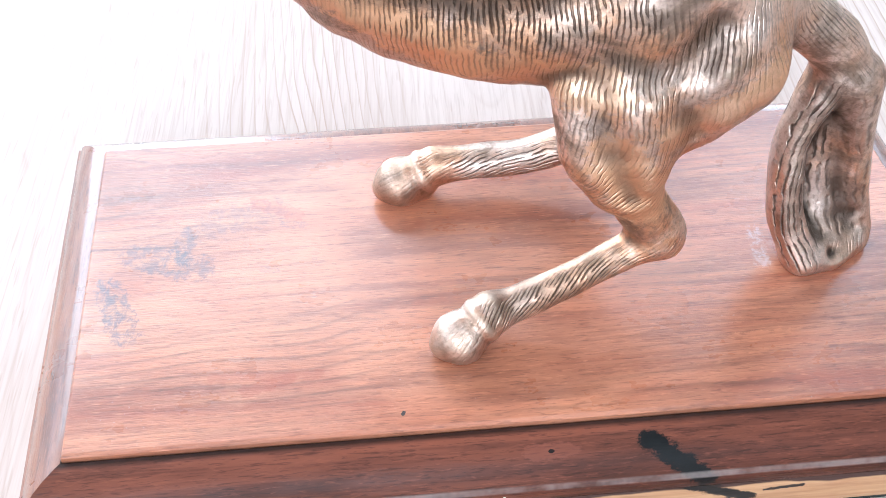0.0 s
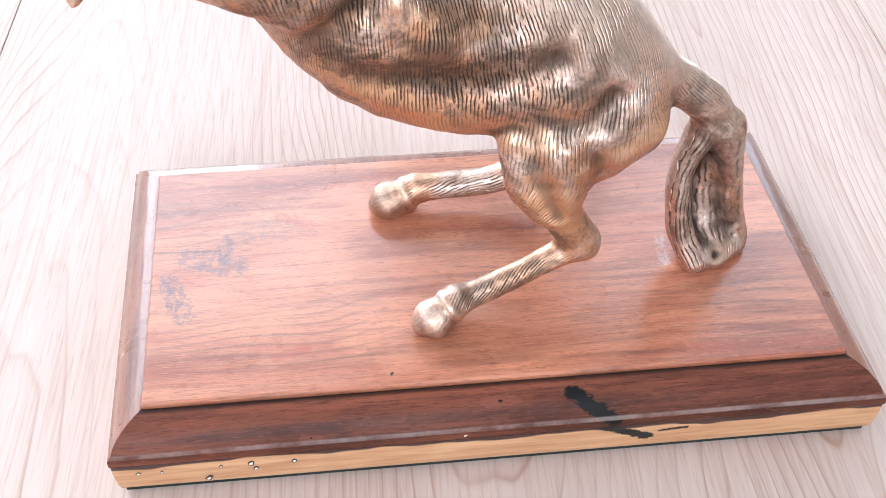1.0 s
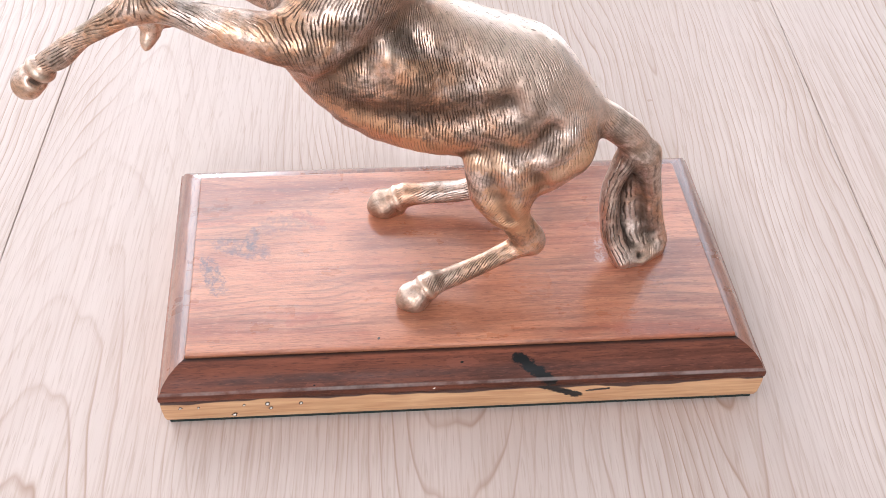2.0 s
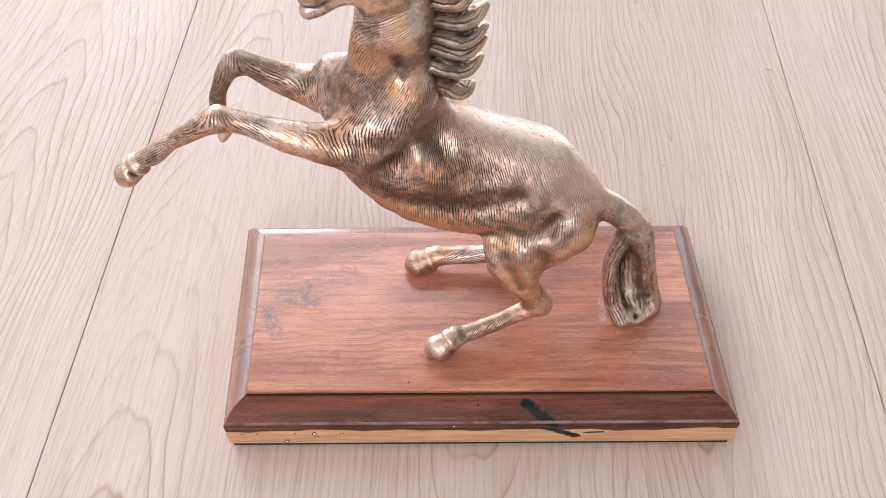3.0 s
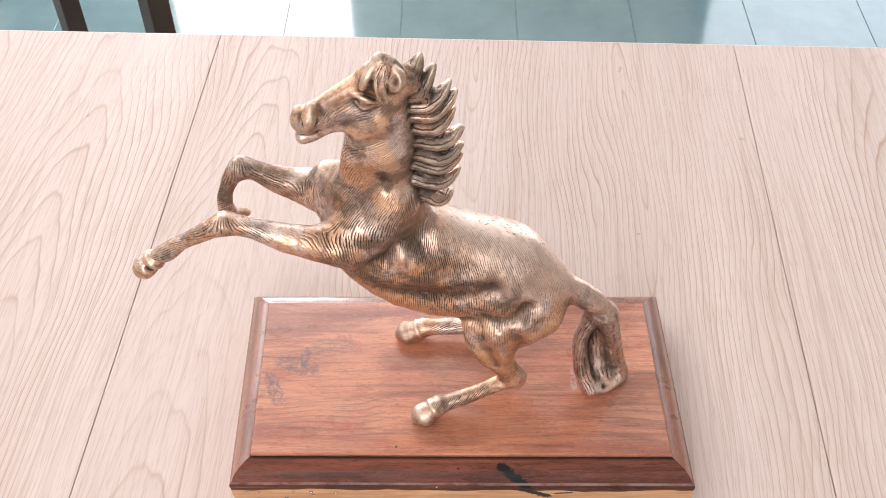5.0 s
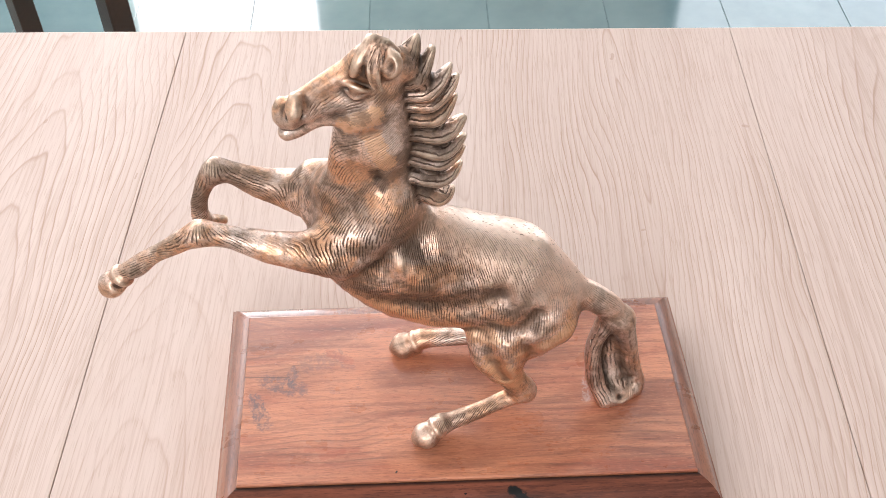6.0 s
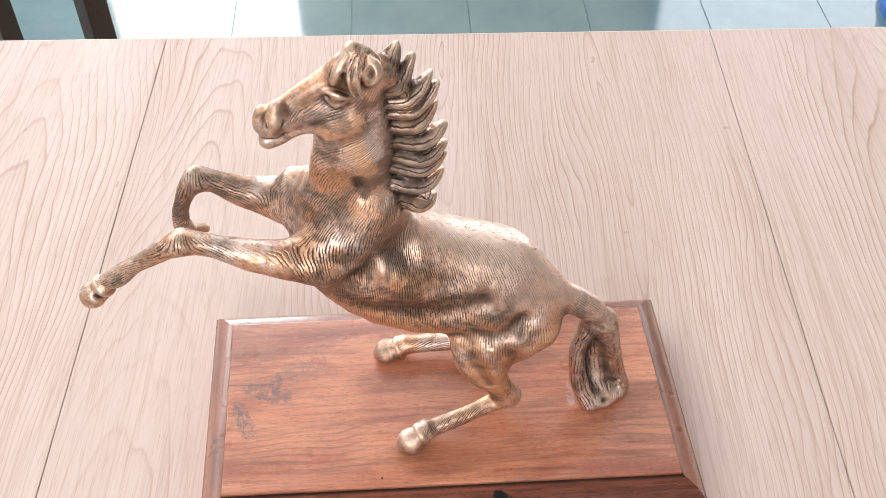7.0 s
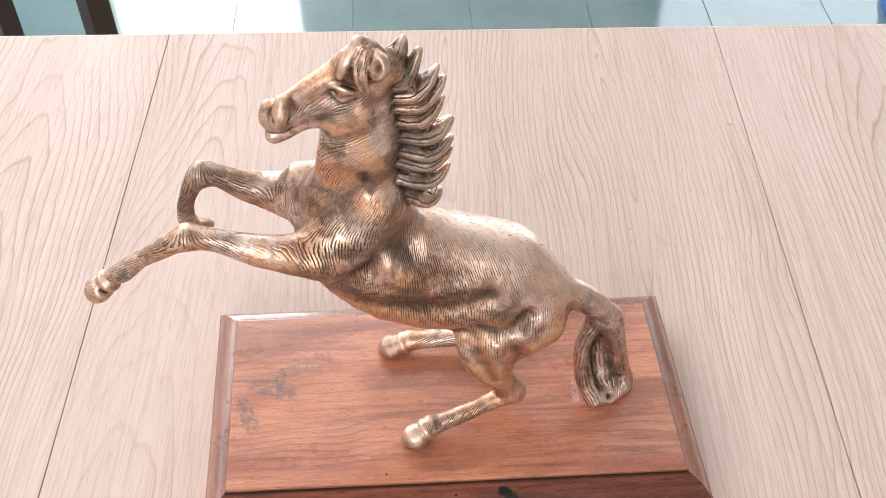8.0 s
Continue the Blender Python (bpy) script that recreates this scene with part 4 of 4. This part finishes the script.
# coronets, soles and heels
for a, b, size in (((-0.0130, 0.028, 0.0100), (-0.0215, 0.0245, 0.0055), 0.0066), ((-0.0231, 0.088, 0.0105), (-0.0335, 0.087, 0.0060), 0.0069), ((-0.1593, 0.038, 0.1324), (-0.1692, 0.038, 0.1226), 0.0055)):
    a, b = Vector(a), Vector(b)
    collar(a.lerp(b, 0.30), b - a, size - 0.0008, 0.0006, False)
    collar(a.lerp(b, 0.52), b - a, size + 0.0007, 0.0005, True)
limb([(-0.0255, 0.0232, 0.0040, 0.0042), (-0.0170, 0.0265, 0.0036, 0.0046)], 0.0015, 0, 0.1)
limb([(-0.0375, 0.0868, 0.0042, 0.0044), (-0.0270, 0.0875, 0.0040, 0.0050)], 0.0015, 0, 0.1)
# eye socket, eyeball, heavy upper lid, lower lid
limb([(-0.0490, 0.0392, 0.2322, 0.0020), (-0.0400, 0.0392, 0.2318, 0.0022)], 0.003, 0, 0.0, 1.0, True)
limb([(-0.0470, 0.0385, 0.2385, 0.0016), (-0.0412, 0.0378, 0.2372, 0.0020)], 0.004, 0, 0.0, 1.0, True)
limb([(-0.0452, 0.0424, 0.2312, 0.0023), (-0.0440, 0.0424, 0.2310, 0.0022)], 0.0006, 0, 0.0)
limb([(-0.0490, 0.0436, 0.2344, 0.0010), (-0.0458, 0.0418, 0.2344, 0.0014), (-0.0422, 0.0412, 0.2328, 0.0014), (-0.0390, 0.0424, 0.2308, 0.0008)], 0.0016, 0, 0.0)
limb([(-0.0482, 0.0428, 0.2306, 0.0008), (-0.0450, 0.0410, 0.2284, 0.0011), (-0.0402, 0.0420, 0.2296, 0.0008)], 0.0010, 0, 0.0)
limb([(-0.0480, 0.0405, 0.2318, 0.0006), (-0.0440, 0.0390, 0.2306, 0.0009), (-0.0402, 0.0402, 0.2303, 0.0006)], 0.0006, 0, 0.0, 1.0, True)

# hollows of the thigh
limb([(0.0300, 0.0268, 0.0740, 0.0036), (0.0350, 0.0290, 0.0640, 0.0038)], 0.006, 0, 0.0, 1.0, True)
limb([(0.0120, 0.0278, 0.0700, 0.0032), (0.0160, 0.0262, 0.0580, 0.0036), (0.0205, 0.0268, 0.0480, 0.0028)], 0.005, 0, 0.0, 1.0, True)



def surface(values):
    """Surface nets: the zero level of a field on a grid, as places and quads."""
    s = values < 0
    n = np.array(values.shape) - 1
    acc = np.zeros((*n, 3), np.float32)
    cnt = np.zeros(tuple(n), np.uint8)
    edges = []
    for ax in range(3):
        lo = [slice(None)] * 3
        hi = [slice(None)] * 3
        lo[ax], hi[ax] = slice(0, -1), slice(1, None)
        cross = np.argwhere(s[tuple(lo)] != s[tuple(hi)])
        ok = np.all((cross > 0) & (cross < n), axis=1)
        cross = cross[ok]
        step = np.zeros(3, int)
        step[ax] = 1
        va, vb = values[tuple(cross.T)], values[tuple((cross + step).T)]
        at = cross.astype(np.float32)
        at[:, ax] += va / (va - vb)
        o1, o2 = [a for a in range(3) if a != ax]
        cells = []
        for i, j in ((0, 0), (1, 0), (1, 1), (0, 1)):
            c = cross.copy()
            c[:, o1] -= i
            c[:, o2] -= j
            cells.append(c)
            np.add.at(acc, tuple(c.T), at)
            np.add.at(cnt, tuple(c.T), 1)
        edges.append(cells)
    used = cnt > 0
    number = np.full(cnt.shape, -1, np.int32)
    number[used] = np.arange(used.sum())
    places = acc[used] / cnt[used][:, None]
    quads = np.concatenate([np.stack([number[tuple(c.T)] for c in cells], 1) for cells in edges])
    return places, quads


places, quads = surface(field)
for _ in range(2):
    total, count = np.zeros_like(places), np.zeros(len(places), np.float32)
    for i in range(4):
        j = quads[:, (i + 1) % 4]
        np.add.at(total, quads[:, i], places[j])
        np.add.at(count, quads[:, i], 1)
        np.add.at(total, j, places[quads[:, i]])
        np.add.at(count, j, 1)
    places = places * 0.5 + 0.5 * total / count[:, None]
where = np.clip(np.round(places).astype(int), 0, np.array(SHAPE) - 1)
mine = owner[tuple(where.T)]
verts = (places * STEP + LOW).astype(np.float32)
me = bpy.data.meshes.new("horse_statue")
me.from_pydata([tuple(v) for v in verts.tolist()], [], [tuple(q) for q in quads.tolist()])
hair_table = np.array(HAIR, np.float32)
deep, pitch = hair_table[mine, 1], hair_table[mine, 2]
# outward normals
inner = np.clip(where, 1, np.array(SHAPE) - 2)
vert_n = np.stack([field[tuple((inner + e).T)] - field[tuple((inner - e).T)] for e in np.eye(3, dtype=int)], 1)
vert_n /= np.linalg.norm(vert_n, axis=1)[:, None] + 1e-20
# the way the coat lies: (x, z, degrees), fanning out from the withers
COAT_NECK = [(-0.043, 0.203, 12), (-0.044, 0.194, 23), (-0.047, 0.208, 7), (-0.030, 0.199, 48), (-0.026, 0.182, 51), (-0.023, 0.215, 59), (-0.032, 0.235, 82),
             (-0.056, 0.172, 50), (-0.064, 0.166, 60), (-0.067, 0.183, 58), (-0.062, 0.233, 71), (-0.054, 0.233, 74), (-0.044, 0.224, 29)]
COAT_TRUNK = [(-0.050, 0.158, 67), (-0.039, 0.164, 57), (-0.034, 0.170, 73), (-0.024, 0.165, 85), (-0.026, 0.150, 85), (-0.018, 0.161, 96), (-0.014, 0.147, 96),
              (-0.010, 0.154, 103), (-0.004, 0.146, 115), (0.004, 0.140, 128), (-0.041, 0.147, 67), (-0.053, 0.143, 78), (-0.038, 0.133, 83), (-0.021, 0.134, 85),
              (-0.012, 0.132, 99), (-0.002, 0.130, 111), (-0.024, 0.094, 100), (-0.005, 0.119, 103), (0.003, 0.127, 109), (0.010, 0.108, 104), (0.019, 0.119, 118),
              (0.032, 0.114, 121), (0.042, 0.114, 120), (-0.055, 0.118, 78), (-0.042, 0.109, 86), (0.000, 0.076, 103)]
COAT_LEGS = [(-0.096, 0.143, 129), (-0.079, 0.136, 121), (-0.112, 0.153, 130), (-0.141, 0.149, 56), (-0.150, 0.137, 54), (-0.128, 0.156, 60), (-0.128, 0.134, 20),
             (0.015, 0.094, 94), (0.022, 0.075, 97), (0.038, 0.076, 76), (0.050, 0.095, 73), (0.008, 0.070, 98), (0.028, 0.042, 20), (0.034, 0.027, 37),
             (0.006, 0.018, 50), (-0.012, 0.012, 52), (0.072, 0.074, 130)]
total, heavy = np.zeros(len(verts)), np.zeros(len(verts))
for cx, cz, degrees in COAT_NECK + COAT_TRUNK + COAT_LEGS:
    near_by = 1.0 / ((verts[:, 0] - cx) ** 2 + (verts[:, 2] - cz) ** 2 + 0.006 ** 2) ** 2
    total += near_by * degrees
    heavy += near_by
ang = np.radians(total / heavy)
lay = np.stack([np.cos(ang), np.zeros_like(ang), np.sin(ang)], 1)
lay -= vert_n * (lay * vert_n).sum(1)[:, None]
lay /= np.linalg.norm(lay, axis=1)[:, None] + 1e-9
pairs = np.sort(np.concatenate([quads[:, [i, (i + 1) % 4]] for i in range(4)]), axis=1)
pairs = np.unique(pairs, axis=0)
pa, pb = pairs[:, 0], pairs[:, 1]
tie = np.where(vert_n[pa, 1] < 0.25, 1.0, 0.004)


def unroll(way, start, rounds):
    """A number for every vertex that grows along the given way, as evenly as the surface lets it (least squares)."""
    rise = ((verts[pb] - verts[pa]) * (way[pa] + way[pb])).sum(1) * 0.5
    n = len(verts)

    def spread(e):
        return np.bincount(pb, e, n) - np.bincount(pa, e, n)
    diag = np.bincount(pa, tie, n) + np.bincount(pb, tie, n) + 1e-6
    u = start.astype(np.float64)
    r = spread(tie * (rise - (u[pb] - u[pa])))
    z = r / diag
    step, rz = z.copy(), (r * z).sum()
    for _ in range(rounds):
        q = spread(tie * (step[pb] - step[pa]))
        k = rz / ((step * q).sum() + 1e-30)
        u += k * step
        r -= k * q
        z = r / diag
        rz, before = (r * z).sum(), rz
        step = z + step * (rz / (before + 1e-30))
    return u


# the hair is cut into the sides; the top of the back is left smooth
flank = np.clip((-vert_n[:, 1] - 0.08) / 0.30, 0, 1)
deep = np.where(deep > 1.25, deep, deep * flank * (0.35 + 0.65 * np.clip((vert_n[:, 2] + 0.45) / 0.5, 0, 1)))
even = np.where((verts[:, 2] > 0.175) & (verts[:, 0] > -0.06), 0.0015, 0.00112)
across = unroll(np.cross(vert_n, lay) / even[:, None], verts[:, 2] / 0.0011, 380)
length = unroll(lay, verts[:, 0] * np.cos(ang) + verts[:, 2] * np.sin(ang), 380)
for lock, line in LOCKS.items():
    who = np.nonzero(mine == lock)[0]
    best = np.full(len(who), 9.0)
    px, pz, run = verts[who, 0], verts[who, 2], 0.0
    for (ax, az, ar), (bx, bz, br) in zip(line, line[1:]):
        dx, dz = bx - ax, bz - az
        size = math.hypot(dx, dz) + 1e-9
        t = np.clip(((px - ax) * dx + (pz - az) * dz) / size ** 2, 0, 1)
        ex, ez = px - ax - t * dx, pz - az - t * dz
        d = np.hypot(ex, ez)
        ok = d < best
        best[ok] = d[ok]
        side = np.where(ex * dz - ez * dx > 0, d, -d)
        across[who[ok]] = 0.25 + side[ok] * 0.0034 / (pitch[who[ok]] * (ar + (br - ar) * t[ok] + 0.0005))
        length[who[ok]] = run + t[ok] * size
        run += size
# strokes fade out at the edges of locks
locked = np.array([i in LOCKS for i in range(len(HAIR))])
for _ in range(3):
    for i in range(4):
        a, b = quads[:, i], quads[:, (i + 1) % 4]
        if _ == 0:
            seam = (mine[a] != mine[b]) & (locked[mine[a]] | locked[mine[b]])
            deep[a[seam]] = 0
            deep[b[seam]] = 0
    total, count = np.zeros(len(verts), np.float32), np.zeros(len(verts), np.float32)
    for i in range(4):
        a, b = quads[:, i], quads[:, (i + 1) % 4]
        np.add.at(total, a, deep[b])
        np.add.at(total, b, deep[a])
        np.add.at(count, a, 1)
        np.add.at(count, b, 1)
    deep = np.minimum(deep, 0.4 * deep + 0.6 * total / count)
flow = np.stack([across, length, deep], 1).astype(np.float32)
# uneven hand-chased surface
grow = np.array([0.0002 * noise.noise(Vector((u * 0.30, v * 60, 3.0))) + 0.00055 * noise.noise(Vector((a * 95, b * 95, c * 95))) + 0.0006 * noise.noise(Vector((a * 52, b * 52, c * 52 + 4)))
                 for (u, v, _), (a, b, c) in zip(flow.tolist(), verts.tolist())], np.float32)
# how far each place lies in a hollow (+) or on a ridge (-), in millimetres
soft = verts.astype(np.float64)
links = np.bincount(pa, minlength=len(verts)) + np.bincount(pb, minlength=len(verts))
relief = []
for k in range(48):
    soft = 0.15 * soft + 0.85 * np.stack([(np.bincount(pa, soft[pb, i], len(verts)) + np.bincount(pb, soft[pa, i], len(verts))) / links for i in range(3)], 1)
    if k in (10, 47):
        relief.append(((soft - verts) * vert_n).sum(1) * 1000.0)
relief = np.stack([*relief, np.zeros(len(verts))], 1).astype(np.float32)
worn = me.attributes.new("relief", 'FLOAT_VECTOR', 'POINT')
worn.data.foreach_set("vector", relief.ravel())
att = me.attributes.new("hair", 'FLOAT_VECTOR', 'POINT')
att.data.foreach_set("vector", flow.ravel())
bm = bmesh.new()
bm.from_mesh(me)
bmesh.ops.recalc_face_normals(bm, faces=bm.faces)
bm.normal_update()
for v, g in zip(bm.verts, grow.tolist()):
    v.co += v.normal * g
bm.to_mesh(me)
bm.free()
me.shade_smooth()
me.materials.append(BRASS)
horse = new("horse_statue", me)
horse.matrix_world = pose(0, 0, Z0)
tagged(horse, "cast brass rearing horse statue with engraved coat on rosewood plinth", "statue")


# ---- behind the table ----
chair = thing("dining_chair", pose(-0.80, 1.225, 0, 0, 0, 45), "dark brown wooden dining chair standing on the stone floor", "chair")
for sx in (-1, 1):
    for sy in (-1, 1):
        h = 0.92 if sy > 0 else 0.44
        part("leg", box(sx * 0.19 - 0.02, sy * 0.19 - 0.02, 0, sx * 0.19 + 0.02, sy * 0.19 + 0.02, h, 0.003), WALNUT, chair)
part("seat", box(-0.22, -0.23, 0.442, 0.22, 0.165, 0.47, 0.008), WALNUT, chair)
part("backrest", box(-0.168, 0.182, 0.70, 0.168, 0.202, 0.90, 0.006), WALNUT, chair)

tub = thing("plastic_stool", pose(1.145, 1.53, 0), "blue plastic stool standing on the stone floor", "stool")
bm = loft([[(r * math.cos(a) * 1.0, r * math.sin(a), z) for a in (2 * math.pi * k / 40 for k in range(40))] for z, r in ((0, 0.165), (0.02, 0.166), (0.03, 0.158), (0.40, 0.125), (0.42, 0.13), (0.43, 0.12))])
part("body", bm, BLUE, tub)
bm = loft([[(r * math.cos(a), r * math.sin(a), z) for a in (2 * math.pi * k / 40 for k in range(40))] for z, r in ((0.4305, 0.10), (0.4305, 0.135), (0.436, 0.140), (0.442, 0.135), (0.442, 0.10))])
part("seat", bm, BLUE, tub)

# ---- floor tiles ----
TW, TL, GAP = 0.247, 0.60, 0.0016
tile_mesh = bpy.data.meshes.new("tile")
bm = box(0, 0, -0.006, TW - GAP, TL - GAP, 0, 0.0005, segments=1)
bm.to_mesh(tile_mesh)
bm.free()
tile_mesh.materials.append(STONE)
i0 = math.ceil((X0 + 0.127) / TW)
for i in range(i0, int((X1 + 0.127) / TW)):
    for j in range(int((Y1 - Y0) / TL)):
        t = new("tile", tile_mesh)
        t.parent = floor
        t.location = (-0.127 + GAP / 2 + i * TW, Y0 + 0.02 + j * TL, 0)
